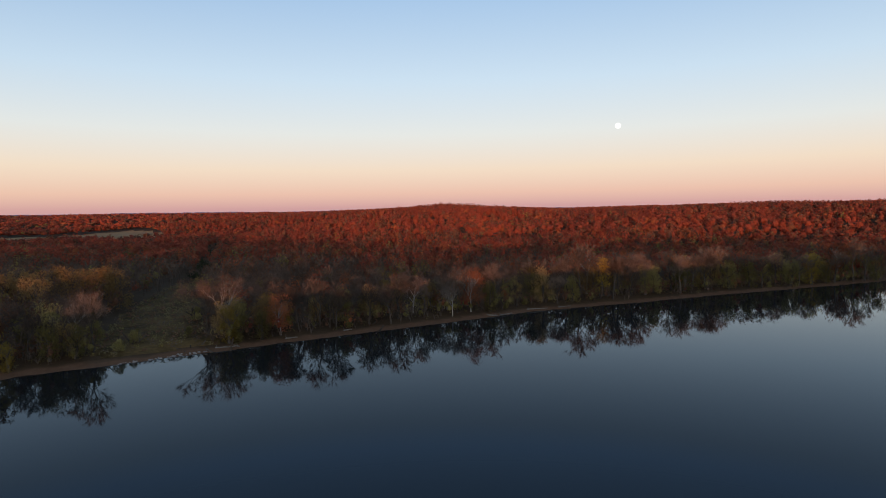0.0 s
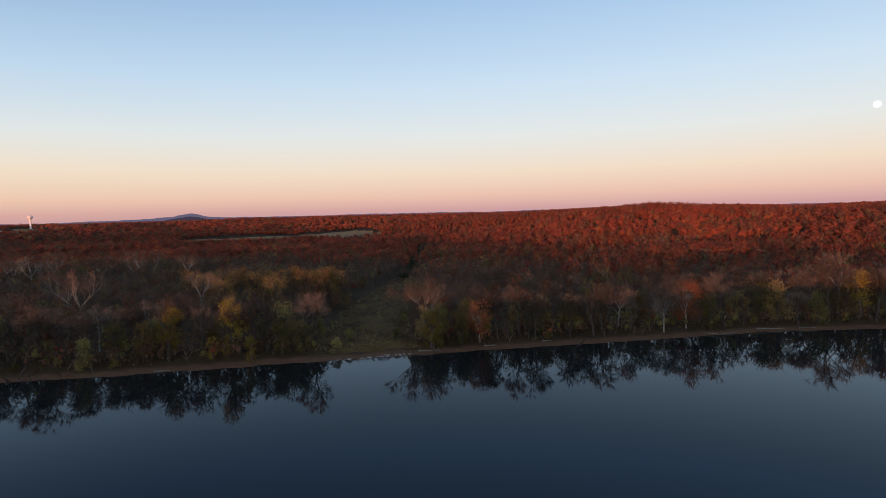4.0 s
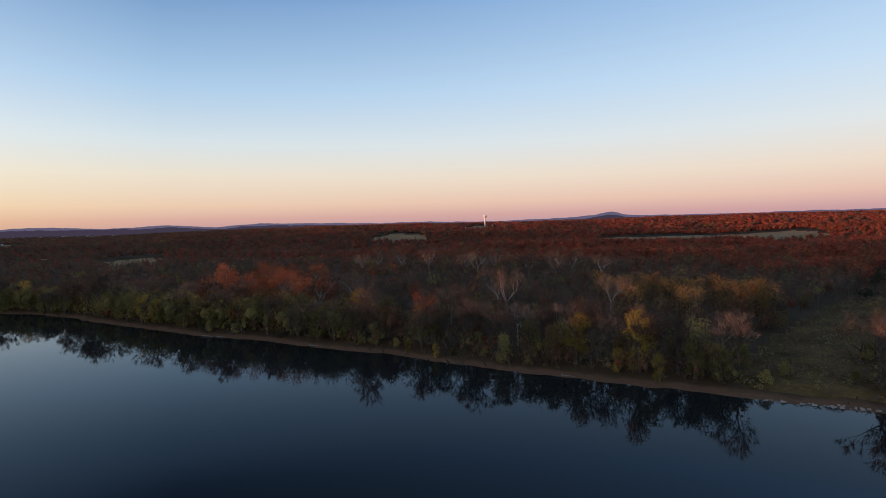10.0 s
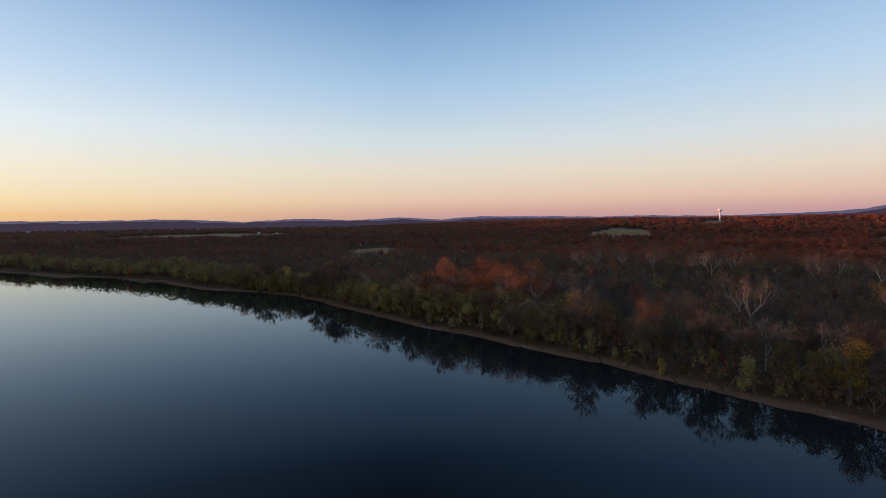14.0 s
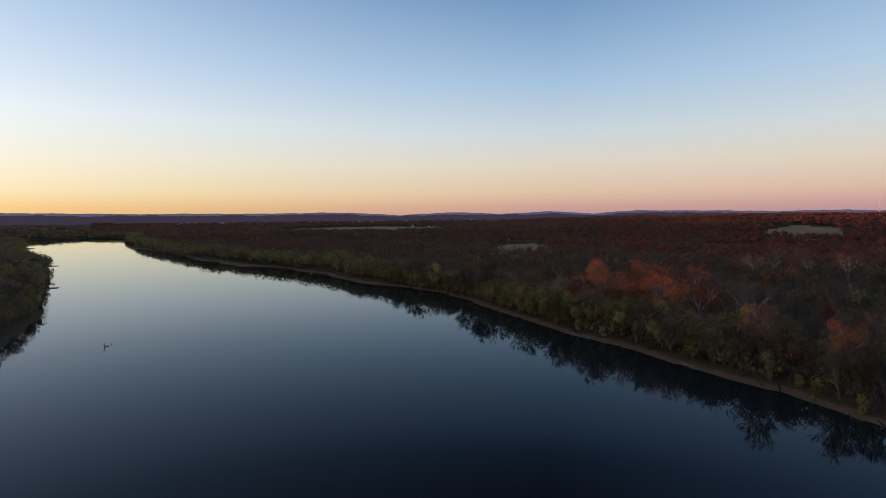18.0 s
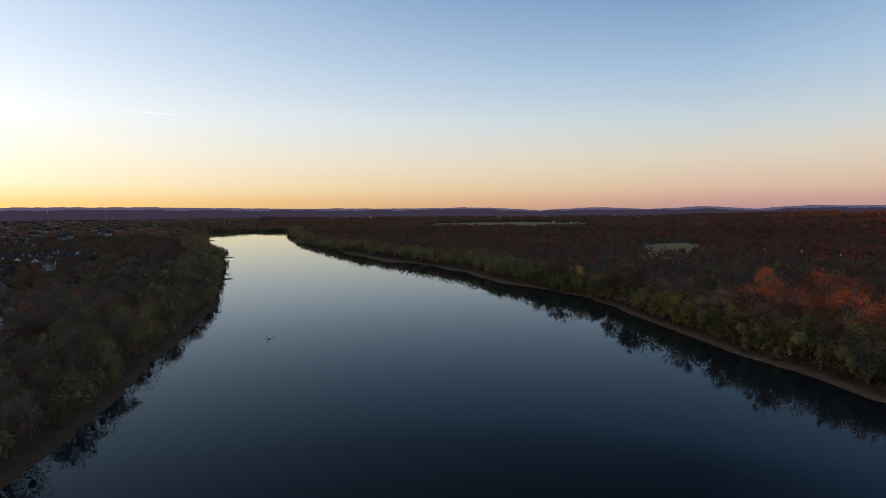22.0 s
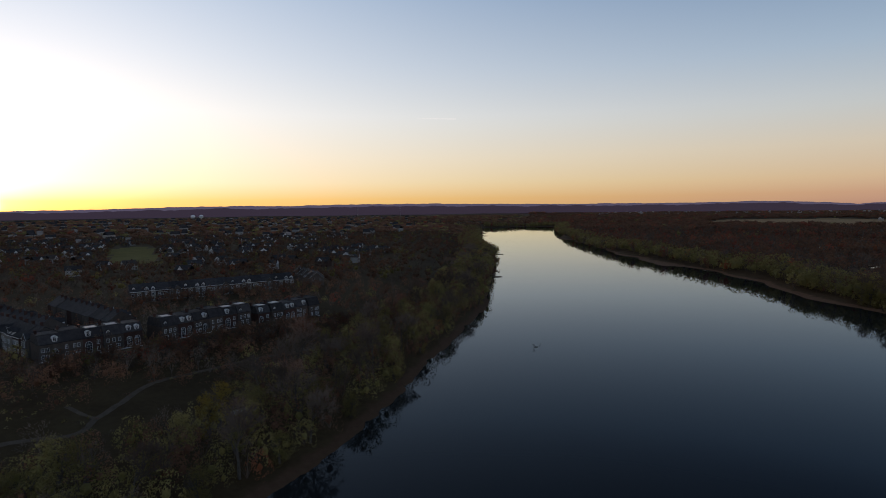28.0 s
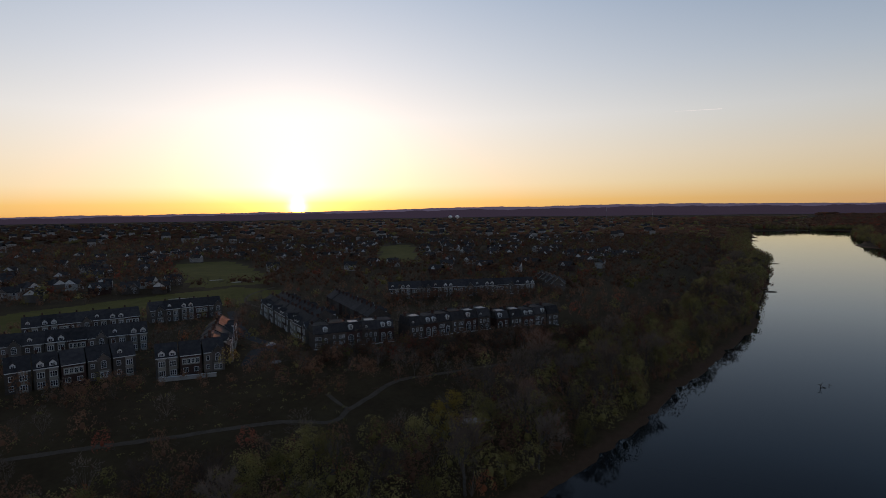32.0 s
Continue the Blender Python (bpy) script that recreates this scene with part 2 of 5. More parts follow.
def to_line(x, y, pts):
    """Distance from the points to a broken line."""
    best = np.full(np.shape(x), 1e9)
    for (ax, ay), (bx, by) in zip(pts[:-1], pts[1:]):
        dx, dy = bx - ax, by - ay
        k = np.clip(((x - ax) * dx + (y - ay) * dy) / (dx * dx + dy * dy), 0, 1)
        best = np.minimum(best, np.hypot(x - ax - k * dx, y - ay - k * dy))
    return best


def inside(x, y, poly):
    odd = np.zeros(np.shape(x), bool)
    for (ax, ay), (bx, by) in zip(poly, np.roll(poly, -1, 0)):
        cut = (ay > y) != (by > y)
        odd ^= cut & (x < (bx - ax) * (y - ay) / ((by - ay) or 1e-9) + ax)
    return odd


def waves(x, y, size, seed):
    """Smooth uneven swell of about -1 to 1."""
    rng = np.random.RandomState(seed)
    out = 0
    for k in range(5):
        a, s = rng.uniform(0, 6.28), size * (0.5 + 0.3 * k)
        out = out + np.sin((x * math.cos(a) + y * math.sin(a)) / s * 6.28 + rng.uniform(0, 6.28))
    return out / 3


def shore(x, y):
    """Metres from the water's edge; below 0 in the river."""
    d = np.minimum(to_line(x, y, NORTH + BEND[::-1]), to_line(x, y, SOUTH))
    return np.where(inside(x, y, RIVER), -d, d) + 0.9 * waves(x, y, 23, 51) + 0.5 * waves(x, y, 9, 52)


def step(a, b, v):
    k = np.clip((v - a) / (b - a), 0, 1)
    return k * k * (3 - 2 * k)


# bearing: height of the far skyline in degrees
SKYLINE = [(-180, .28), (-160, .16), (-100, .3), (-38, .5), (-20, .4), (0, .45), (18, .41), (26, .42), (36, .34), (40.5, .34), (42.3, .42), (43.2, .66), (43.8, .78), (44.4, .70), (45.3, .48), (46.5, .38), (48.5, .28), (55, .1),
           (68, .2), (75, .3), (78, .37), (82, .06), (86, .33), (91, .15), (95, .31), (101, .11), (108, .42), (115, .33), (122, .36), (128, .42), (137, .55),
           (145, .6), (153, .5), (161, .52), (171, .3), (180, .28)]
# bearing: height of the nearer high ground, where it begins and where it is full
RISE = [(-180, 10, 700, 2000), (-110, 25, 700, 2000), (-60, 42, 420, 1100), (-20, 41, 420, 1050), (-12, 36, 420, 1050), (0, 50, 400, 1050), (6, 42, 400, 1100),
        (14, 34, 500, 1500), (22, 34, 700, 2200), (35, 36, 1500, 2600), (50, 42, 1400, 2300), (70, 42, 1300, 2400), (80, 30, 1400, 2600),
        (90, 9, 1500, 2800), (140, 6, 1500, 2800), (160, 10, 800, 2500), (180, 10, 700, 2000)]


def height(x, y):
    x, y = np.asarray(x, float), np.asarray(y, float)
    az, r = np.degrees(np.arctan2(-x, y)), np.hypot(x, y)
    sd = shore(x, y)
    R = np.array(RISE)
    top, r0, r1 = (np.interp(az, R[:, 0], R[:, i]) for i in (1, 2, 3))
    south = (y < -40 + 0.55 * x) & (sd > 0) & (to_line(x, y, SOUTH) < to_line(x, y, NORTH))
    z = np.where(sd < 0, np.maximum(sd * 0.12, -5), 1.25 * step(-.5, 4.5, sd) + 1.25 * step(4.5, 14, sd) + 0.6 * step(16, 60, sd))
    z = z + np.where(south, 2.0 * step(14, 50, sd) + 7.0 * step(48, 100, sd), 0)
    land = step(40, 200, sd)
    z = z + land * (0.5 * waves(x, y, 160, 3) + step(300, 900, r) * 2.0 * waves(x, y, 420, 5))
    z = z + step(380, 700, r) * (1 - step(.72 * r1, r1, r)) * np.where(south, 0, 1) * (3.4 * waves(x, y, 300, 61) + 1.8 * waves(x, y, 130, 62) - 1.5)
    z = z + step(r0, r1, r) * top * (1 + 0.06 * waves(x, y, 330, 8)) * step(5, 250, sd)
    z = z + np.interp(az, [-52, -46, 30, 39, 46], [0, 20, 20, 14, 0]) * step(1250, 2600, r)
    return z


def mesh_of(name, verts, faces):
    me = bpy.data.meshes.new(name)
    me.from_pydata(np.asarray(verts).tolist() if isinstance(verts, np.ndarray) else verts, [], faces.tolist() if isinstance(faces, np.ndarray) else faces)
    return me


def link(name, me, mat=None, parent=None, label="", smooth=False):
    ob = new(name, me)
    for m in (mat if isinstance(mat, list) else [mat] if mat else []):
        if m.name not in me.materials:
            me.materials.append(m)
    if smooth:
        me.polygons.foreach_set("use_smooth", [True] * len(me.polygons))
    if parent:
        ob.parent = parent
    if label:
        ob["label"] = label
    return ob


FIELDS = [  # stubble fields and meadows: middle, half sizes, turn
    (-850, 1190, 230, 190, 35), (-985, 40, 160, 48, -2), (-2300, -550, 290, 330, 12), (-1450, 700, 240, 80, -25), (-985, 408, 75, 130, -6), (-1720, 1145, 150, 40, -33)]
GREENS = [(15, -425, 95, 45, 36), (-15, -650, 40, 140, 10), (-255, -820, 28, 190, -14), (-104, -170, 14, 20, 35)]


def in_patch(x, y, rows, grow=0.0):
    hit = np.zeros(np.shape(x), bool)
    for cx, cy, a, b, turn in rows:
        c, s = math.cos(radians(turn)), math.sin(radians(turn))
        u, v = (x - cx) * c + (y - cy) * s, -(x - cx) * s + (y - cy) * c
        hit |= (u / (a + grow)) ** 4 + (v / (b + grow)) ** 4 < 1 + .25 * waves(x, y, 1.1 * min(a, b), 77)
    return hit


def in_corridor(x, y):
    C = np.array(CORRIDOR)
    hit = np.zeros(np.shape(x), bool)
    for (ax, ay, aw), (bx, by, bw) in zip(C[:-1], C[1:]):
        dx, dy = bx - ax, by - ay
        k = np.clip(((x - ax) * dx + (y - ay) * dy) / (dx * dx + dy * dy), 0, 1)
        hit |= np.hypot(x - ax - k * dx, y - ay - k * dy) < aw + (bw - aw) * k
    return hit


def build_land():
    rings = np.concatenate([[0], np.arange(60, 520, 3.2), 520 * (4750 / 520) ** (np.linspace(0, 1, 110) ** 1.0)])
    rings = np.unique(rings)
    n = 480
    a = np.linspace(0, 2 * math.pi, n, endpoint=False)
    X = (rings[1:, None] * np.cos(a)).ravel()
    Y = (rings[1:, None] * np.sin(a)).ravel()
    X, Y = np.append(X, 0.0), np.append(Y, 0.0)
    Z = height(X, Y)
    m = len(rings) - 1
    i, j = np.meshgrid(np.arange(m - 1), np.arange(n), indexing="ij")
    k = (j + 1) % n
    quads = np.stack([i * n + j, (i + 1) * n + j, (i + 1) * n + k, i * n + k], -1).reshape(-1, 4)
    faces = quads.tolist() + [[m * n, q, (q + 1) % n] for q in range(n)]
    me = mesh_of("ground", np.stack([X, Y, Z], 1), faces)
    for mt in (GROUND, TURF, LAWN, FIELD, STRAW, MEADOW):
        me.materials.append(mt)
    P = np.array([p for p in quads])
    cx, cy = X[P].mean(1), Y[P].mean(1)
    sd = shore(cx, cy)
    idx = np.zeros(len(me.polygons), int)
    q = np.zeros(len(cx), int)
    q[(cy < -60) & (sd > -20) & (cx > -1000) & (to_line(cx, cy, SOUTH) < to_line(cx, cy, NORTH))] = 1
    q[in_patch(cx, cy, FIELDS)] = 3
    q[in_patch(cx, cy, GREENS[:3])] = 2
    cor = in_corridor(cx + 3.5 * waves(cx, cy, 13, 91), cy + 3.5 * waves(cx, cy, 17, 92)) & (sd > 5) & (np.hypot(cx, cy) < 455 + 30 * waves(cx, cy, 26, 93))
    q[cor] = 5
    idx[: len(q)] = q
    me.polygons.foreach_set("material_index", idx)
    tagged(link("ground", me, smooth=True), "rolling wooded river valley with mud banks and fields", "ground", kind="structure")
    # the river: one flat sheet, the banks rise out of it
    R = 4700
    wv = [(R * math.cos(t), R * math.sin(t), 0) for t in np.linspace(0, 6.2832, 96, endpoint=False)]
    w = mesh_of("river", wv, [list(range(96))])
    tagged(link("river", w, WATER), "calm dark blue river that mirrors the evening sky", "river", kind="structure")


build_land()

# ---- trees ----
rnd = random.Random(7)


def limb(V, F, p, q, r0, r1, n):
    d = (q - p).normalized()
    s = d.orthogonal().normalized()
    t = d.cross(s)
    o = len(V)
    for c, r in ((p, r0), (q, r1)):
        for k in range(n):
            a = 6.2832 * k / n
            V.append(tuple(c + (s * math.cos(a) + t * math.sin(a)) * r))
    for k in range(n):
        F.append((o + k, o + (k + 1) % n, o + n + (k + 1) % n, o + n + k))


def skeleton_tree(seed, tall, spread, levels=4, fork=0.32, lean=0.04):
    """Tapered trunk that forks into limbs: wood vertices and faces, and the ends of the outer twigs with their directions."""
    g = random.Random(seed)
    V, F, tips = [], [], []

    def grow(p, d, length, r, level):
        bends = 3 if level == 0 else 2
        n = 6 if level == 0 else 4 if level == 1 else 3
        for b in range(bends):
            e = Vector((g.gauss(0, 1), g.gauss(0, 1), g.gauss(0, 0.5))) * (lean if level == 0 else 0.16)
            d = (d + e + Vector((0, 0, 0.06 * level))).normalized()
            q = p + d * length / bends
            r2 = r * (0.86 if level == 0 else 0.72)
            limb(V, F, p, q, r, r2, n)
            if level > 0 or b >= 1:
                for _ in range(1 if level == 0 else g.choice((1, 1, 2))):
                    if level < levels:
                        side(q, d, length, r2, level)
            p, r = q, r2
        if level < levels:
            for _ in range(3 if level == 0 else 2):
                side(p, d, length, r, level)
        else:
            tips.append((p, d))

    def side(p, d, length, r, level):
        s = d.orthogonal().normalized()
        s = Matrix.Rotation(g.uniform(0, 6.2832), 3, d) @ s
        ang = g.uniform(0.35, 0.85) * spread
        nd = (d * math.cos(ang) + s * math.sin(ang)).normalized()
        grow(p, nd, length * g.uniform(0.55, 0.78) * (0.85 if level == 0 else 1), r * g.uniform(0.5, 0.68), level + 1)

    grow(Vector((0, 0, -0.4)), Vector((0, 0, 1)), tall * fork, tall * 0.016, 0)
    top = max(v[2] for v in V)
    k = tall / top
    V = [(x * k, y * k, z * k) for x, y, z in V]
    tips = [(p * k, d) for p, d in tips]
    return V, F, tips


def twigs(tips, seed, per, length, width):
    g = random.Random(seed)
    V, F = [], []
    for p, d in tips:
        for _ in range(per):
            e = (d + Vector((g.gauss(0, .55), g.gauss(0, .55), g.gauss(0.12, .45)))).normalized()
            s = e.orthogonal().normalized() * width
            s = Matrix.Rotation(g.uniform(0, 6.28), 3, e) @ s
            o = len(V)
            q = p - d * g.uniform(0, 1.2)
            V += [tuple(q - s), tuple(q + s), tuple(q + e * length * g.uniform(.6, 1.3))]
            F.append((o, o + 1, o + 2))
    return V, F


def leaves(tips, seed, per, size, reach):
    g = random.Random(seed)
    V, F = [], []
    for p, d in tips:
        for _ in range(per):
            c = p + Vector((g.gauss(0, reach), g.gauss(0, reach), g.gauss(0, reach * .8)))
            u = Vector((g.gauss(0, 1), g.gauss(0, 1), g.gauss(0, 1))).normalized()
            v = u.orthogonal().normalized()
            v = Matrix.Rotation(g.uniform(0, 6.28), 3, u) @ v
            w = u.cross(v)
            a, b = size * g.uniform(.6, 1.3), size * g.uniform(.4, .9)
            o = len(V)
            V += [tuple(c - v * a), tuple(c + w * b), tuple(c + v * a + u * size * .3), tuple(c - w * b)]
            F.append((o, o + 1, o + 2, o + 3))
    return V, F


def leaf_masses(seed, tall, wide, lumps, per, size, low=.12):
    """Leaves gathered in uneven lumps from low on the stem to the top, with gaps between them."""
    g = random.Random(seed)
    V, F = [], []
    for k in range(lumps):
        h = low + (1 - low) * (k + g.random()) / lumps
        prof = wide * max(.12, math.sin(math.pi * min(1, (h - low * .6) * .74 + .2))) ** .6
        a = g.uniform(0, 6.2832)
        off = prof * g.uniform(.25, .85)
        lump = g.uniform(.55, 1.0) * wide * .42 + .4
        c0 = Vector((math.cos(a) * off, math.sin(a) * off, tall * h - lump * .4))
        for _ in range(per):
            u = Vector((g.gauss(0, 1), g.gauss(0, 1), g.gauss(.15, .9))).normalized()
            c = c0 + u * lump * g.uniform(.45, 1.1)
            n = (u + Vector((g.gauss(0, .5), g.gauss(0, .5), g.gauss(0.1, .5)))).normalized()
            v = Matrix.Rotation(g.uniform(0, 6.28), 3, n) @ n.orthogonal().normalized()
            w = n.cross(v)
            p, q = size * g.uniform(.6, 1.3), size * g.uniform(.4, .9)
            o = len(V)
            V += [tuple(c - v * p), tuple(c + w * q), tuple(c + v * p)]
            F.append((o, o + 1, o + 2))
    return V, F


def tree_kind(name, label, seed, tall, spread, wood, crown, leafy, levels=3, per=7, size=0.45, reach=0.8, fork=0.3):
    V, F, tips = skeleton_tree(seed, tall * (.94 if leafy else 1), spread, levels - (1 if leafy and levels > 2 and wood is BARK else 0), fork)
    root = new(name)
    tagged(root, label, "shrub" if name == "shrub" else "tree")
    link("trunk", mesh_of(name + "_trunk", V, F), wood, root)
    if leafy:
        V, F = leaf_masses(seed, tall, reach * tall, levels * 9, per * 9, size * .88, fork * .8)
    else:
        V, F = twigs(tips, seed, per, 2.2, 0.06)
    link("crown", mesh_of(name + "_crown", V, F), crown, root)
    return root


KINDS = {
    "bare": [tree_kind("bare_tree", "leafless grey-brown riverside tree with fine twigs", s, t, 0.95, BARK, TWIG, False, 3, 12) for s, t in ((11, 19), (12, 21), (13, 17))],
    "pale": [tree_kind("sycamore_tree", "leafless sycamore with pale bark and spreading limbs", s, t, 0.9, PALE, TWIG, False, 3, 9) for s, t in ((21, 23), (22, 20))],
    "olive": [tree_kind("leafy_tree", "riverside tree with thinning olive-green leaves", s, t, 0.85, BARK, OLIVE, True, 3, 6, 0.48, 0.33, 0.14) for s, t in ((31, 13), (32, 11), (33, 15))],
    "tan": [tree_kind("tan_tree", "rounded tree with thinning tan and olive leaves", s, t, 0.85, BARK, TAN, True, 3, 8, 0.46, 0.36, 0.2) for s, t in ((37, 14), (38, 15))],
    "fine": [tree_kind("leafy_tree", "near-bank tree with dense thinning olive-brown leaves", s, t, 0.85, BARK, OLIVE, True, 3, 12, 0.30, 0.38, 0.14) for s, t in ((34, 13), (35, 11), (36, 14))],
    "yellow": [tree_kind("yellow_tree", "riverside tree with bright yellow autumn leaves", s, t, 0.7, BARK, YELLOW, True, 3, 8, 0.44, 0.28, 0.14) for s, t in ((41, 15), (42, 18))],
    "orange": [tree_kind("orange_tree", "tall sycamore with thin rust-orange leaves over pale limbs", s, t, 0.85, PALE, ORANGE, True, 3, 9, 0.46, 0.36, 0.36) for s, t in ((51, 18), (52, 20))],
    "shrub": [tree_kind("shrub", "low bush of thin straw-green leaves on the bank", s, t, 1.1, BARK, OLIVE, True, 2, 5, 0.34, 0.45, 0.06) for s, t in ((61, 5), (62, 4))],
}
for rows in KINDS.values():
    for ob in rows:
        ob.location = (0, 0, -500)
planted = []


def ground_at(x, y):
    return float(height(np.array([x]), np.array([y]))[0])


def plant(kind, x, y, size=1.0, group="", which=None):
    src = KINDS[kind][which if which is not None else rnd.randrange(len(KINDS[kind]))]
    m = pose(x, y, ground_at(x, y) - 0.1, rnd.gauss(0, 2), rnd.gauss(0, 2), rnd.uniform(0, 360)) @ Matrix.Diagonal((size * rnd.uniform(.9, 1.1), size * rnd.uniform(.9, 1.1), size, 1))
    ob = copy_thing(src, m)
    ob.matrix_basis = m
    planted.append((x, y))
    return ob


def near_planted(x, y, gap):
    return any((px - x) ** 2 + (py - y) ** 2 < gap * gap for px, py in planted)


# trees that stand out on the far bank
plant("yellow", -146, 177, 1.2, which=1)
plant("yellow", -137, 176, 0.62, which=0)
plant("yellow", -151, 172, 0.55, which=0)
plant("olive", -131, 186, 0.95)
plant("olive", -124, 189, 0.9)
plant("yellow", -81, 212, 0.95, which=0)
plant("shrub", -78, 213, 1.1)
plant("orange", -65, 224, 0.9, which=0)
plant("pale", 4, 262, 0.75, which=1)
plant("orange", 13, 271, 1.05, which=1)
plant("bare", -189, 177, 0.85, which=0)
plant("pale", -187, 179, 0.8, which=0)
plant("yellow", -208, 132, 0.4, which=0)
plant("yellow", -222, 126, 0.42, which=0)
for x, y, s in ((-352, 66, 1.32), (-345, 80, 1.4), (-335, 90, 1.32), (-325, 101, 1.4), (-316, 108, 1.35), (-338, 100, 1.25), (-310, 120, 1.3)):
    plant("orange", x, y, s)
for x, y in ((-305, 114), (-330, 104), (-240, 190), (-262, 200), (-215, 235), (-340, 145), (-515, 223), (-521, 239), (-502, 258), (-449, 296), (-412, 285), (-440, 321),
             (-392, 322), (-394, 359), (-385, 364), (-347, 361), (-303, 140), (-365, 330), (-470, 270)):
    plant("pale", x, y, 1.18)
for x, y in ((-406, 146), (-412, 127), (-420, 117), (-432, 113), (-424, 88)):
    plant("orange", x, y, 1.35)
plant("tan", -173, 162, 1.0, which=0)
plant("pale", -258, 168, 1.0, which=1)
for x, y in ((-251, 264), (-232, 255), (-238, 270), (-218, 259), (-224, 276), (-209, 269), (-213, 285), (-198, 278), (-198, 290), (-185, 282), (-183, 292), (-171, 285), (-162, 282), (-201, 235), (-182, 251), (-166, 261)):
    plant("tan", x, y, 1.45)


def row_of_trees(line, t0, t1, out0, out1, gap, pick, group):
    """Scatter along a bank between two distances from the water."""
    pts = [Vector(p) for p in line]
    for a, b in zip(pts[:-1], pts[1:]):
        d = b - a
        nrm = Vector((d.y, -d.x)).normalized()
        area = d.length * (out1 - out0)
        for _ in range(int(area / (gap * gap) * 1.6)):
            p = a + d * rnd.random()
            if not t0 < p.x < t1:
                continue
            k = rnd.uniform(out0, out1)
            for sgn in (1, -1):
                q = p + nrm * k * sgn
                sd = float(shore(np.array([q.x]), np.array([q.y]))[0])
                if out0 * .8 < sd < out1 * 1.3 and not near_planted(q.x, q.y, gap) and not in_corridor(np.array([q.x]), np.array([q.y]))[0] and not in_patch(np.array([q.x]), np.array([q.y]), GREENS)[0]:
                    kind = pick(q.x, sd)
                    grown = 1.0 if kind == "shrub" or line is SOUTH else 1.0 + .2 * float(step(-200, -330, q.x)) + .25 * float(step(-40, 120, q.x))
                    plant(kind, q.x, q.y, rnd.uniform(.7, 1.1) * grown, group)


def north_pick(x, sd):
    u = rnd.random()
    if sd < 11:
        return "shrub" if u < .3 else "olive" if u < .6 else "bare" if u < .97 else "yellow"
    if x < -240 or x > 130:
        return "olive" if u < .64 else "bare" if u < .86 else "tan" if u < .95 else "yellow" if u < .98 else "orange"
    return "bare" if u < .46 else "olive" if u < .76 else "tan" if u < .86 else "pale" if u < .94 else "orange" if u < .96 else "yellow"


for k in range(10):
    u, s = rnd.random(), rnd.choice((-1, 1))
    plant("shrub", -100 - 30 * u + s * rnd.uniform(7, 14), 199 + 66 * u + s * 4, rnd.uniform(.5, 1.0))
row_of_trees(NORTH, -520, 300, 4.5, 30, 6.0, north_pick, "trees on the far bank")
plant("yellow", -108, -152, 0.9)
plant("yellow", -113, -158, 0.8)
plant("fine", -74, -140, 1.0)
row_of_trees(SOUTH, -620, 40, 5.5, 44, 8.2, lambda x, s: rnd.choice(("bare", "fine", "fine", "fine")), "trees on the near bank")
print("planted", len(planted))

# ---- the woods behind, as joined stuff ----


GOLD = (1 + 5 ** .5) / 2
ICO_V = np.array([(-1, GOLD, 0), (1, GOLD, 0), (-1, -GOLD, 0), (1, -GOLD, 0), (0, -1, GOLD), (0, 1, GOLD), (0, -1, -GOLD), (0, 1, -GOLD), (GOLD, 0, -1), (GOLD, 0, 1), (-GOLD, 0, -1), (-GOLD, 0, 1)]) / math.hypot(1, GOLD)
ICO_F = np.array([(0, 11, 5), (0, 5, 1), (0, 1, 7), (0, 7, 10), (0, 10, 11), (1, 5, 9), (5, 11, 4), (11, 10, 2), (10, 7, 6), (7, 1, 8), (3, 9, 4), (3, 4, 2), (3, 2, 6), (3, 6, 8), (3, 8, 9), (4, 9, 5), (2, 4, 11), (6, 2, 10), (8, 6, 7), (9, 8, 1)])


def unit(v):
    return v / np.maximum(np.linalg.norm(v, axis=-1, keepdims=True), 1e-6)


def boughs(rng, k):
    """Middles and sizes of the rounded leaf masses that make up a crown one unit wide and high."""
    i = np.arange(k)
    up = 1 - 1.45 * (i + .5) / k + rng.uniform(-.12, .12, k)
    turn = i * 2.4 + rng.uniform(-.5, .5, k)
    flat = np.sqrt(np.maximum(1 - up ** 2, .05))
    d = np.stack([np.cos(turn) * flat, np.sin(turn) * flat, up], 1)
    return d * rng.uniform(.5, .72, (k, 1)), rng.uniform(.30, .46, k)


def leafy_crown(rng, flakes, heart):
    """Triangles of a leafy crown: corners in the crown's own units, and what to add to them in flake sizes."""
    k = int(np.clip(flakes // 9, 5, 14))
    mid, big = boughs(rng, k)
    own = np.arange(flakes) % k
    u = unit(rng.normal(size=(flakes, 3)) + 1.1 * unit(mid)[own] + np.array([0, 0, .35]))
    c = mid[own] + u * big[own, None] * rng.uniform(.82, 1.12, (flakes, 1))
    n = unit(u + rng.normal(size=u.shape) * .2)
    t1 = unit(np.cross(n, rng.normal(size=u.shape)))
    t2 = np.cross(n, t1)
    o = np.stack([(t1 * math.cos(a) + t2 * math.sin(a)) * rng.uniform(.6, 1.5, (flakes, 1)) for a in (0, 2.1, 4.2)], 1)
    P, O = [np.repeat(c[:, None], 3, 1)], [o]
    if heart:
        v = ICO_V * rng.uniform(.72, 1.1, (12, 1)) * heart
        top = v[ICO_F]
        top = top[top[:, :, 2].mean(1) > -.55 * heart]
        P.append(top)
        O.append(np.zeros(top.shape))
    return np.concatenate(P), np.concatenate(O)


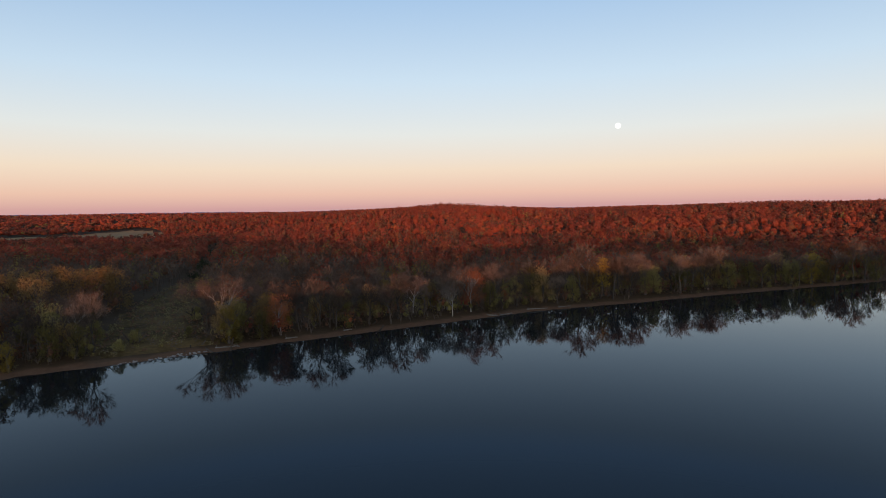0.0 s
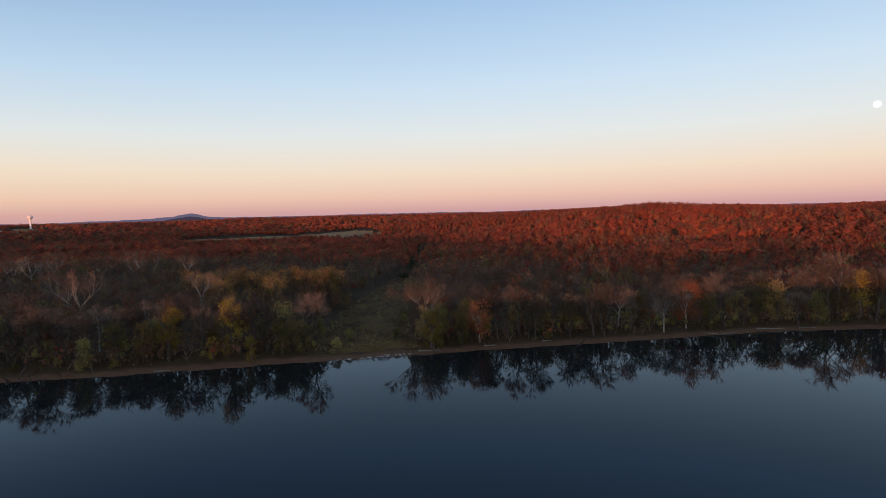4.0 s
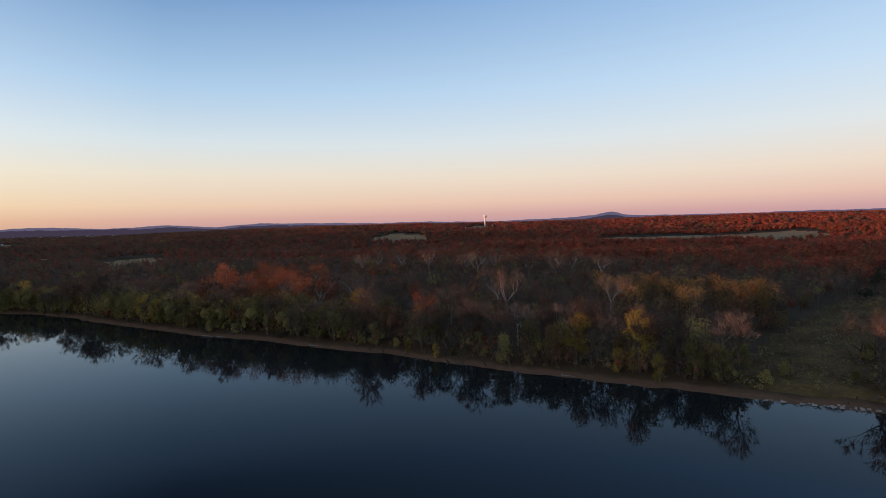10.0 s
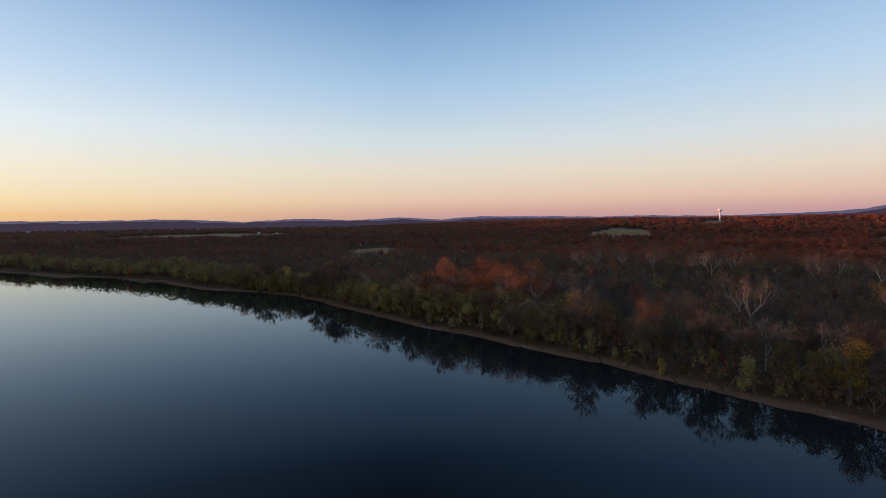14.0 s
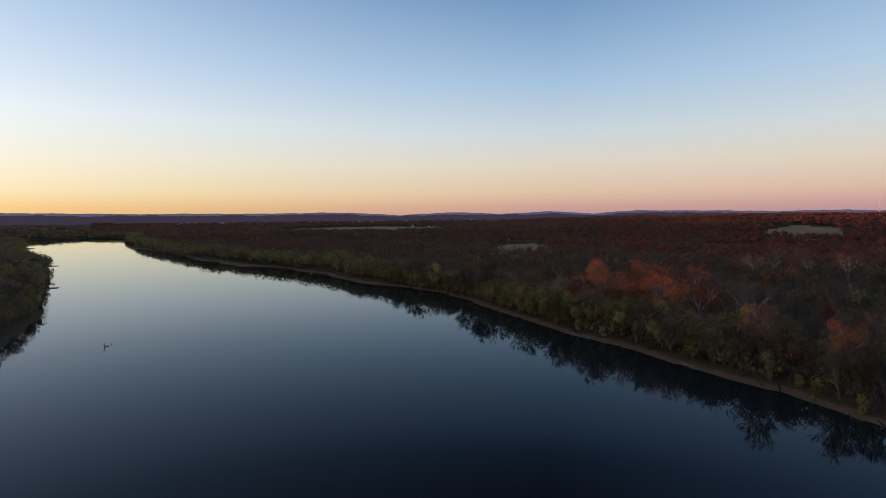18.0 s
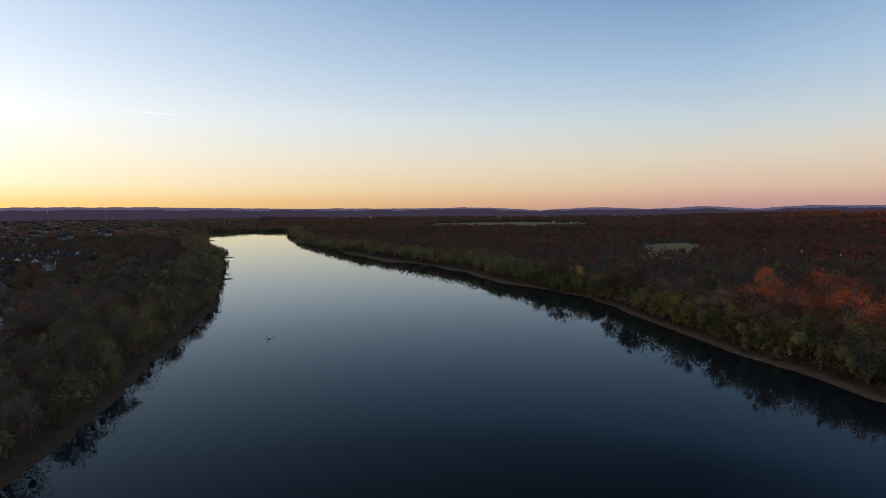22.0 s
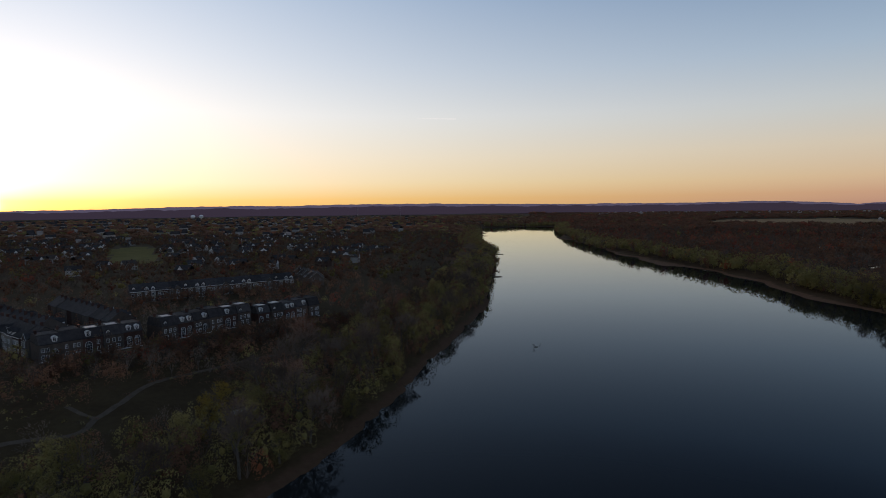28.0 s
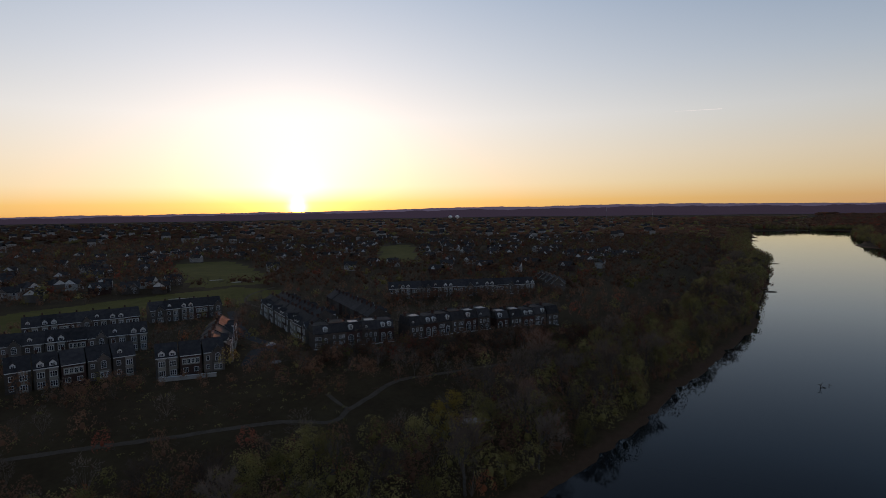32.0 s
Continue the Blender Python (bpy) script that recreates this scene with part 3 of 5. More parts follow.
def bare_crown(rng, flakes, heart):
    """A leafless crown: limbs from the stem to each bough and a haze of fine upswept twigs."""
    k = int(np.clip(flakes // 12, 5, 12))
    mid, big = boughs(rng, k)
    own = np.arange(flakes) % k
    u = unit(rng.normal(size=(flakes, 3)) + .8 * unit(mid)[own] + np.array([0, 0, .5]))
    c = mid[own] + u * big[own, None] * rng.uniform(.3, 1.05, (flakes, 1))
    fan = unit(u + rng.normal(size=u.shape) * .45 + np.array([0, 0, .45]))
    t1 = unit(np.cross(fan, rng.normal(size=u.shape)))
    ln = rng.uniform(1.1, 2.6, (flakes, 1))
    o = np.stack([-fan * ln * .5 - t1 * .32, -fan * ln * .5 + t1 * .32, fan * ln], 1)
    P, O = [np.repeat(c[:, None], 3, 1)], [o]
    if flakes >= 40:
        foot = np.array([0, 0, -1.1])
        for m in mid:
            P.append(np.stack([foot * .8, foot * .8, m])[None])
            e = unit(np.cross(m - foot, rng.normal(size=3))) * .42
            O.append(np.stack([-e, e, e * 0])[None])
        P.append(np.stack([foot * 1.6, foot * 1.6, foot * .5])[None])
        O.append(np.array([[(-.6, 0, 0), (.6, 0, 0), (0, 0, 0)]]))
    return np.concatenate(P), np.concatenate(O)


def woods(name, label, X, Y, tall, flakes, mats, weights, seed, flake, mid=.62, half=.38, wide=(.22, .34), heart=.62):
    """Many crowns in one mesh, each turned and stretched from one of a few shapes; each takes one of the leaf materials."""
    rng = np.random.RandomState(seed)
    n = len(X)
    Z = height(X, Y)
    T = tall * rng.uniform(.75, 1.2, n)
    W = T * rng.uniform(*wide, n)
    turn = rng.uniform(0, 6.2832, n)
    # kinds of tree gather in groves
    p = np.array([np.asarray(w(X, Y), float) * np.ones(n) for w in weights]).T
    p = np.cumsum(p / p.sum(1, keepdims=True), 1)
    pick = np.minimum((rng.rand(n, 1) > p).sum(1), len(mats) - 1)
    bare = np.array([mt is TWIG for mt in mats])[pick]
    form = rng.randint(0, 6, n)
    shade = rng.rand(n)
    soup, kinds, shades = [], [], []
    for is_bare in (False, True):
        for f in range(6):
            P, O = (bare_crown if is_bare else leafy_crown)(rng, flakes, heart)
            w = np.where((bare == is_bare) & (form == f))[0]
            if not len(w):
                continue
            c, s = np.cos(turn[w])[:, None, None], np.sin(turn[w])[:, None, None]
            k = (flake * T[w] / tall)[:, None, None]

            def spin(q):
                return np.stack([q[None, :, :, 0] * c - q[None, :, :, 1] * s, q[None, :, :, 0] * s + q[None, :, :, 1] * c, np.broadcast_to(q[None, :, :, 2], (len(w), *q.shape[:2]))], 3)
            v, o = spin(P), spin(O)
            v[..., :2] *= W[w, None, None, None]
            v[..., 2] = v[..., 2] * (T[w] * half)[:, None, None] + (T[w] * mid)[:, None, None]
            v += o * k[..., None] + np.stack([X[w], Y[w], Z[w]], 1)[:, None, None, :]
            soup.append(v.reshape(-1, 3))
            kinds.append(np.repeat(pick[w], len(P)))
            shades.append(np.repeat(shade[w], len(P)))
    verts, kinds = np.concatenate(soup), np.concatenate(kinds)
    count = len(verts)
    me = bpy.data.meshes.new(name)
    me.vertices.add(count)
    me.vertices.foreach_set("co", verts.astype(np.float32).ravel())
    me.loops.add(count)
    me.loops.foreach_set("vertex_index", np.arange(count, dtype=np.int32))
    me.polygons.add(count // 3)
    me.polygons.foreach_set("loop_start", np.arange(0, count, 3, dtype=np.int32))
    for mt in mats:
        me.materials.append(mt)
    me.polygons.foreach_set("material_index", kinds.astype(np.int32))
    me.attributes.new("shade", "FLOAT", "FACE").data.foreach_set("value", np.concatenate(shades).astype(np.float32))
    me.update(calc_edges=True)
    return tagged(new(name, me), label, "woods", kind="stuff")


def scatter(gap, seed, keep):
    rng = np.random.RandomState(seed)
    g = np.arange(-4600, 4601, gap)
    lo, hi = keep["r"]
    g = g[np.abs(g) <= hi]
    X, Y = np.meshgrid(g, g)
    X, Y = X.ravel() + rng.uniform(-.48, .48, X.size) * gap, Y.ravel() + rng.uniform(-.48, .48, Y.size) * gap
    r, az = np.hypot(X, Y), np.degrees(np.arctan2(-X, Y))
    ok = (r > lo) & (r < hi) & (az > keep["az"][0]) & (az < keep["az"][1])
    X, Y = X[ok], Y[ok]
    sd = shore(X, Y)
    ok = (sd > keep["sd"]) & (sd < keep.get("far", 1e9)) & (in_corridor(X, Y) == keep.get("corridor", False)) & ~in_patch(X, Y, FIELDS + GREENS)
    if keep.get("south"):
        ok &= to_line(X, Y, SOUTH) < to_line(X, Y, NORTH)
    if "thin" in keep:
        ok &= rng.rand(len(X)) < keep["thin"](X, Y)
    return X[ok], Y[ok]


MATS = [TWIG, BROWN, RED, ORANGE, OLIVE]


def lit_oak_land(x, y):
    """0 on the floodplain, 1 on the higher oak woods, whose leaf reds also stand in for low sunlight; nearer to the
    river in the north than in the west.
    """
    az = np.degrees(np.arctan2(-x, y))
    start = np.interp(az, [-60, 0, 20, 45, 70, 100, 130], [300, 310, 400, 560, 640, 700, 900])
    return step(start, start + 230, np.hypot(x, y))


def westward(x, y):
    """Fewer red oaks towards the open valley downstream."""
    return np.interp(np.degrees(np.arctan2(-x, y)), [46, 68, 90], [1.0, .4, .08])


W_NORTH = [lambda x, y: 1.3 - 1.0 * lit_oak_land(x, y), lambda x, y: .22 + .2 * lit_oak_land(x, y), lambda x, y: .015 + (1.0 + .5 * waves(x, y, 150, 21)) * lit_oak_land(x, y) * westward(x, y),
           lambda x, y: .03 + .3 * lit_oak_land(x, y) * westward(x, y), lambda x, y: .05 + .4 * np.clip(waves(x, y, 90, 33) - .35, 0, 1) * (1 - lit_oak_land(x, y))]
W_MID = [lambda x, y: .06 + .55 * (1 - lit_oak_land(x, y)) + .7 * (1 - westward(x, y)), lambda x, y: .55 - .1 * lit_oak_land(x, y) * westward(x, y), lambda x, y: .02 + 1.3 * lit_oak_land(x, y) * westward(x, y), lambda x, y: .16 * lit_oak_land(x, y) * westward(x, y), lambda x, y: .008]
BANK = [lambda x, y: .7 - .45 * step(-200, -330, x), lambda x, y: .34 - .2 * step(-200, -330, x), lambda x, y: .02, lambda x, y: .03, lambda x, y: .28 + .9 * step(-230, -340, x) + .3 * step(100, 200, x)]
X, Y = scatter(4.0, 15, dict(r=(150, 640), az=(-45, 125), sd=4.0, far=28))
woods("bank_thicket", "thick olive and bare brush along the far bank", X, Y, 7.5, 50, MATS, BANK, 16, .34, .5, .5, (.28, .46), .34)
X, Y = scatter(8.0, 17, dict(r=(560, 2300), az=(60, 132), sd=-.5, far=44))
woods("bank_thicket", "thick olive-green trees along the river downstream", X, Y, 14.5, 72, MATS, BANK, 18, .8, .47, .53, (.34, .46), .5)
X, Y = scatter(6.4, 29, dict(r=(250, 640), az=(62, 125), sd=5.0, far=36))
woods("bank_thicket", "tall olive trees crowding the far bank", X, Y, 15, 150, MATS, BANK, 30, .46, .52, .48, (.32, .46), .46)
X, Y = scatter(7.4, 1, dict(r=(150, 390), az=(-46, 125), sd=14))
woods("near_woods", "autumn floodplain woods, mostly bare grey-brown crowns", X, Y, 15, 130, MATS, W_NORTH, 2, .42, .6, .4, (.22, .32), .42)
X, Y = scatter(7.8, 37, dict(r=(390, 660), az=(-46, 125), sd=14))
woods("near_woods", "floodplain woods of dark bare crowns and russet oaks", X, Y, 15.5, 62, MATS, W_NORTH, 38, .64, .6, .4, (.24, .34), .48)
X, Y = scatter(9.6, 3, dict(r=(660, 1150), az=(-44, 125), sd=26))
woods("middle_woods", "autumn oak woods on rising ground in russet colours", X, Y, 16.5, 22, MATS, W_MID, 4, 1.0, .6, .4, (.28, .38), .62)
X, Y = scatter(13.0, 39, dict(r=(1150, 1700), az=(-44, 125), sd=26))
woods("middle_woods", "russet and brown oak woods beyond the first rise", X, Y, 16, 13, MATS, W_MID, 40, 1.5, .6, .4, (.34, .46), .66)
W_FAR = [lambda x, y: .55, lambda x, y: .75 - .45 * westward(x, y), lambda x, y: (1.1 + .3 * waves(x, y, 300, 22)) * westward(x, y), lambda x, y: .06 * westward(x, y), lambda x, y: .02]
X, Y = scatter(19.0, 5, dict(r=(1700, 2700), az=(-46, 128), sd=30))
woods("far_woods", "distant autumn woods to the skyline", X, Y, 14, 7, MATS[1:], W_FAR[1:], 6, 2.3, .5, .4, (.6, .85), .72)
X, Y = scatter(30.0, 41, dict(r=(2700, 4600), az=(76, 128), sd=30))
woods("far_woods", "farthest autumn woods below the hills", X, Y, 15, 5, MATS[1:], W_FAR[1:], 42, 3.6, .5, .4, (.8, 1.1), .8)
X, Y = scatter(3.6, 23, dict(r=(180, 460), az=(0, 60), sd=5.0, corridor=True))
woods("meadow_tufts", "straw-coloured weeds in the clearing", X, Y, 2.0, 18, [STRAW, OLIVE, BROWN, TWIG], [lambda x, y: np.clip(.5 + .9 * waves(x, y, 25, 61), .05, 2), lambda x, y: .10, lambda x, y: .4, lambda x, y: .45], 24, .30, .45, .5, (.5, .9), 0)
X, Y = scatter(5.0, 43, dict(r=(450, 1000), az=(0, 60), sd=5.0, corridor=True))
woods("clearing_brush", "dark brush closing the upper end of the clearing", X, Y, 6.5, 30, [TWIG, BROWN, PINE], [lambda x, y: .8, lambda x, y: .5, lambda x, y: .9], 44, .5, .5, .5, (.3, .46), .6)
X, Y = scatter(3.4, 53, dict(r=(150, 420), az=(-45, 75), sd=4.0, far=16, thin=lambda x, y: np.clip(.4 + .6 * waves(x, y, 30, 54), .05, 1)))
woods("bank_weeds", "russet weeds and low bushes on the foot of the far bank", X, Y, 1.6, 16, [BROWN, STRAW, OLIVE, TWIG], [lambda x, y: 1.0, lambda x, y: .3, lambda x, y: .35, lambda x, y: .5], 54, .28, .45, .5, (.5, .9), 0)
# ---- south bank: brush, suburb trees ----
SUBURB = np.array([(-235, -225), (-300, -400), (-120, -440), (80, -470), (140, -180), (-60, -205)])
W_SOUTH = [lambda x, y: .8, lambda x, y: .9, lambda x, y: .04, lambda x, y: .01, lambda x, y: .16]
W_BRUSH = [lambda x, y: .4, lambda x, y: .5, lambda x, y: .03, lambda x, y: .02, lambda x, y: .8]
open_land = lambda x, y: np.clip(.55 + .5 * waves(x, y, 150, 41), .15, 1) * (1 - .93 * inside(x, y, SUBURB) * (y < -228 - .12 * x))
X, Y = scatter(3.2, 45, dict(r=(110, 330), az=(105, 180), sd=16, thin=lambda x, y: np.clip(.5 + .7 * waves(x, y, 40, 46), .1, 1), south=True))
woods("rough_grass", "rank brown grass and weeds on the near slope", X, Y, 1.3, 14, [BROWN, STRAW, OLIVE, TWIG], [lambda x, y: .8, lambda x, y: .22, lambda x, y: .5, lambda x, y: .7], 46, .24, .45, .5, (.5, .9), 0)
X, Y = scatter(3.2, 47, dict(r=(110, 330), az=(-180, -150), sd=16, thin=lambda x, y: np.clip(.5 + .7 * waves(x, y, 40, 46), .1, 1), south=True))
woods("rough_grass", "rank brown grass and weeds below the houses", X, Y, 1.3, 14, [BROWN, STRAW, OLIVE, TWIG], [lambda x, y: .8, lambda x, y: .22, lambda x, y: .5, lambda x, y: .7], 48, .24, .45, .5, (.5, .9), 0)
wooded = lambda x, y: np.clip(.75 + .4 * waves(x, y, 150, 41), .35, 1)
X, Y = scatter(6.6, 19, dict(r=(100, 430), az=(90, 180), sd=3.0, far=42, south=True))
woods("near_bank_brush", "olive and brown brush and trees crowding the near bank", X, Y, 11.5, 260, MATS, W_BRUSH, 20, .26, .5, .5, (.3, .44), .24)
X, Y = scatter(6.5, 35, dict(r=(430, 1900), az=(90, 180), sd=.5, far=42, south=True))
woods("near_bank_brush", "dark trees crowding the near bank downstream", X, Y, 13, 50, MATS, W_BRUSH, 36, .55, .5, .5, (.3, .42), .46)
for az, seed in (((120, 180), 7), ((-180, -140), 25)):
    X, Y = scatter(7.0, seed, dict(r=(120, 460), az=az, sd=44, thin=open_land, south=True))
    woods("suburb_trees", "bare and brown trees between path and houses", X, Y, 10, 190, MATS, W_SOUTH, seed + 1, .27, .55, .45, (.28, .4), .24)
for az, seed in (((120, 180), 27), ((-180, -148), 9)):
    X, Y = scatter(9.0, seed, dict(r=(460, 1300), az=az, sd=44, thin=wooded, south=True))
    woods("suburb_trees", "bare and russet trees between the houses", X, Y, 9.5, 26, MATS, W_SOUTH, seed + 1, .75, .55, .45, (.38, .52), .45)
X, Y = scatter(22.0, 21, dict(r=(120, 1300), az=(-148, -46), sd=30))
woods("suburb_trees", "bare and russet trees along the near bank upstream", X, Y, 18, 22, MATS, W_SOUTH, 22, 1.3, .55, .45, (.3, .45))
for az, seed in (((126, 180), 11), ((-180, -140), 13)):
    X, Y = scatter(27.0, seed, dict(r=(1300, 3300), az=az, sd=40))
    woods("far_woods", "distant woods beyond the suburb", X, Y, 11, 5, MATS[1:], W_SOUTH[1:], seed + 1, 3.0, .5, .4, (.8, 1.1), .8)


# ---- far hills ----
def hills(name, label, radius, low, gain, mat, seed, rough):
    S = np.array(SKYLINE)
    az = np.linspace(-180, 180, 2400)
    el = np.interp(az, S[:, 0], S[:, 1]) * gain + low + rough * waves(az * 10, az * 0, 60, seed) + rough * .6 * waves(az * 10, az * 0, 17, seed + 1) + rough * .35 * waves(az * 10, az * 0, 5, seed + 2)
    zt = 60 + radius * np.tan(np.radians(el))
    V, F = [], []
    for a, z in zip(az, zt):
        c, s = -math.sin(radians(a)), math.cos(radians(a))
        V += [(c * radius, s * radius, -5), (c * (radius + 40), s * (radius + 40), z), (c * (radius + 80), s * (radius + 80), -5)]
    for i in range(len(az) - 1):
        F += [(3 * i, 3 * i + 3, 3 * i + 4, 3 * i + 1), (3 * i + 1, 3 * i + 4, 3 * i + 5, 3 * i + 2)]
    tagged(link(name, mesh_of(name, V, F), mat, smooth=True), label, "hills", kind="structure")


# Distance haze is put into the hills' colour, and they glow with it.
hills("backdrop_far_hills", "hills on the horizon in painted pale violet haze", 4780, 0, 1.0, glowing("far_hill_haze_glow", lin(104, 97, 120)[:3], 1.0), 3, .035)
hills("backdrop_hills", "wooded hills before the horizon in painted blue-grey haze", 4700, -.13, .82, glowing("hill_haze_glow", lin(68, 59, 74)[:3], 1.0), 7, .055)

# ---- moon and vapour trail ----


def ball(name, radius, mat, place, label, cat):
    bm = bmesh.new()
    bmesh.ops.create_icosphere(bm, subdivisions=4, radius=radius)
    me = bpy.data.meshes.new(name)
    bm.to_mesh(me)
    bm.free()
    ob = link(name, me, mat, smooth=True)
    ob.location = place
    return tagged(ob, label, cat)


ball("moon", 22.5, glowing("moonlight", (1.0, 0.97, 0.92), 1.25), Vector((0, 0, 49)) + way(342.9, 8.2) * 4600, "full pale moon above the wooded ridge", "moon")
a, b = Vector((-50, 8, 72)) + way(135.9, 8.72) * 4500, Vector((-50, 8, 72)) + way(139.8, 8.80) * 4500
V, F = [], []
limb(V, F, a, b, 3.0, 0.9, 6)
# The trail glows white in place of sunlight falling on it.
tagged(link("vapour_trail", mesh_of("vapour_trail", V, F), glowing("sunlit_vapour_glow", (1.0, 0.95, 0.90), 1.4)), "thin white vapour trail high in the evening sky", "vapour trail")

# ---- small things of the landscape ----
CONCRETE = material("pale_concrete", (0.26, 0.235, 0.21), (0.38, 0.345, 0.31), 0.3, 0.8, 0, 4, 0.1)
TOWER = material("white_tower_paint", (0.74, 0.72, 0.70), (0.85, 0.83, 0.81), 0.05, 0.6, 0, 4, 0.04)
STEEL = material("galvanised_steel", (0.25, 0.25, 0.26), (0.4, 0.4, 0.41), 1.0, 0.5, 0, 4, 0.1, None, 0.6)
DRIFT = material("bleached_driftwood", (0.13, 0.11, 0.09), (0.26, 0.225, 0.19), 1.0, 0.9, 0, 4, 0.2)
WHITE = material("white_trim", (0.48, 0.46, 0.43), (0.64, 0.61, 0.58), 0.8, 0.6, 0, 4, 0.06)
BRICK = material("brown_brick", (0.050, 0.028, 0.022), (0.085, 0.047, 0.036), 0.5, 0.9, 0.5, 12, 0.25)
STONE = material("brown_stone_facing", (0.060, 0.046, 0.038), (0.10, 0.078, 0.064), 0.5, 0.9, 0.4, 6, 0.2)
SLATE = material("dark_roof_shingles", (0.030, 0.027, 0.027), (0.062, 0.055, 0.052), 0.6, 0.8, 0.5, 8, 0.25)
SIDING = material("tan_siding", (0.085, 0.068, 0.056), (0.135, 0.11, 0.092), 0.3, 0.8, 0, 4, 0.3)
GLASS = material("window_glass", (0.012, 0.013, 0.016), (0.025, 0.026, 0.03), 0.4, 0.06, 0, 4, 0.1, None, 0.0, 0.6)
CREAM = material("cream_siding", (0.20, 0.175, 0.145), (0.28, 0.25, 0.21), 0.4, 0.75, 0, 4, 0.12)
ASPHALT = material("asphalt", (0.040, 0.040, 0.042), (0.062, 0.060, 0.060), 0.3, 0.9, 0.3, 8, 0)


def solid(rows):
    """One mesh out of boxes (x0, x1, y0, y1, z0, z1)."""
    V, F = [], []
    for x0, x1, y0, y1, z0, z1 in rows:
        o = len(V)
        V += [(x0, y0, z0), (x1, y0, z0), (x1, y1, z0), (x0, y1, z0), (x0, y0, z1), (x1, y0, z1), (x1, y1, z1), (x0, y1, z1)]
        F += [tuple(o + i for i in f) for f in ((0, 3, 2, 1), (4, 5, 6, 7), (0, 1, 5, 4), (1, 2, 6, 5), (2, 3, 7, 6), (3, 0, 4, 7))]
    return V, F


def part(name, vf, mat, parent, label="", smooth=False):
    return link(name, mesh_of(name, *vf), mat, parent, label, smooth)


def lathe(profile, n=24):
    V, F = [], []
    for r, z in profile:
        V += [(r * math.cos(6.2832 * k / n), r * math.sin(6.2832 * k / n), z) for k in range(n)]
    for i in range(len(profile) - 1):
        for k in range(n):
            F.append((i * n + k, i * n + (k + 1) % n, (i + 1) * n + (k + 1) % n, (i + 1) * n + k))
    return V, F


def water_tower(x, y, tall, rad, label):
    t = tagged(new("water_tower"), label, "water tower")
    t.location = (x, y, ground_at(x, y) - 0.3)
    part("column", lathe([(4.5, 0), (2.6, 3), (2.2, tall * .6), (2.6, tall * .72), (4.5, tall * .77)]), TOWER, t, "", True)
    prof = [(rad * math.cos(a), tall - rad * .75 + rad * .75 * math.sin(a)) for a in np.linspace(-1.35, 1.57, 14)]
    part("tank", lathe(prof), TOWER, t, "white globe tank", True)
    part("vent", lathe([(.6, tall - .1), (.6, tall + .8), (.05, tall + 1.1)], 10), STEEL, t)
    part("catwalk", lathe([(rad * 1.0, tall - rad * .82), (rad * 1.08, tall - rad * .82), (rad * 1.08, tall - rad * .70), (rad * 1.05, tall - rad * .70)]), STEEL, t)
    return t


def mast(x, y, tall):
    t = tagged(new("radio_mast"), "slim steel lattice radio mast above the trees", "radio mast")
    t.location = (x, y, ground_at(x, y))
    w = 0.9
    for k in range(3):
        V, F = [], []
        a = 2.0944 * k
        limb(V, F, Vector((w * math.cos(a), w * math.sin(a), 0)), Vector((w * .5 * math.cos(a), w * .5 * math.sin(a), tall)), .22, .16, 5)
        part("leg", (V, F), STEEL, t)
    V, F = [], []
    for i in range(int(tall / 3)):
        for k in range(3):
            a, b = 2.0944 * k, 2.0944 * (k + 1)
            r0, r1 = w * (1 - .5 * i * 3 / tall), w * (1 - .5 * (i + 1) * 3 / tall)
            limb(V, F, Vector((r0 * math.cos(a), r0 * math.sin(a), i * 3)), Vector((r1 * math.cos(b), r1 * math.sin(b), i * 3 + 3)), .07, .07, 4)
    part("lattice", (V, F), STEEL, t)
    for z in (tall * .8, tall * .93):
        part("antenna", solid([(-1.1, 1.1, -.25, .25, z, z + 2.2)]), WHITE, t)


def polar(az, d, x0=-10, y0=20):
    p = way(az, 0) * d
    return x0 + p.x, y0 + p.y


water_tower(*polar(56.1, 2200), 42, 7.5, "white globe water tower on a slim column")
mast(*polar(59.6, 2250), 56)
mast(*polar(145.8, 2300, -50, 10), 62)
mast(*polar(141.6, 2500, -50, 10), 55)
for k in (-.35, .35):
    water_tower(*polar(160.7 + k, 3000, -50, 10), 30, 11, "squat pale water tank on the suburb's edge")

# driftwood, stones and snags along the water
for k, (x, y, ln, tn) in enumerate(((-81, 207.5, 7, 20), (-78, 210, 5, 140), (-60, 221, 5, 30), (-40, 234, 4, 35), (30, 271, 9, 40), (47, 283, 12, 20), (62, 289, 8, 28),
                                   (-316, 60.5, 8, 35), (-310, 66, 4, 60), (-222, 126, 4, 20), (-160, 157.5, 5, 30), (-262, 98.5, 5, 35), (22, 268, 7, 160))):
    log = tagged(new("driftwood_log"), "bleached driftwood log lying on the mud bank", "driftwood", "driftwood on the bank")
    log.location = (x, y, max(0.15, ground_at(x, y)) + .12)
    log.rotation_euler = (0, 0.04, radians(tn))
    V, F = [], []
    limb(V, F, Vector((-ln / 2, 0, 0)), Vector((0, .15, .1)), .30, .26, 7)
    limb(V, F, Vector((0, .15, .1)), Vector((ln / 2, 0, .2)), .26, .12, 7)
    part("trunk", (V, F), DRIFT, log)
    V, F = [], []
    limb(V, F, Vector((-ln * .4, 0, .1)), Vector((-ln * .45, 1.1, 1.3)), .12, .03, 5)
    limb(V, F, Vector((ln * .1, .1, .1)), Vector((ln * .3, -1.2, .9)), .10, .03, 5)
    part("branch", (V, F), DRIFT, log)
rs = random.Random(5)
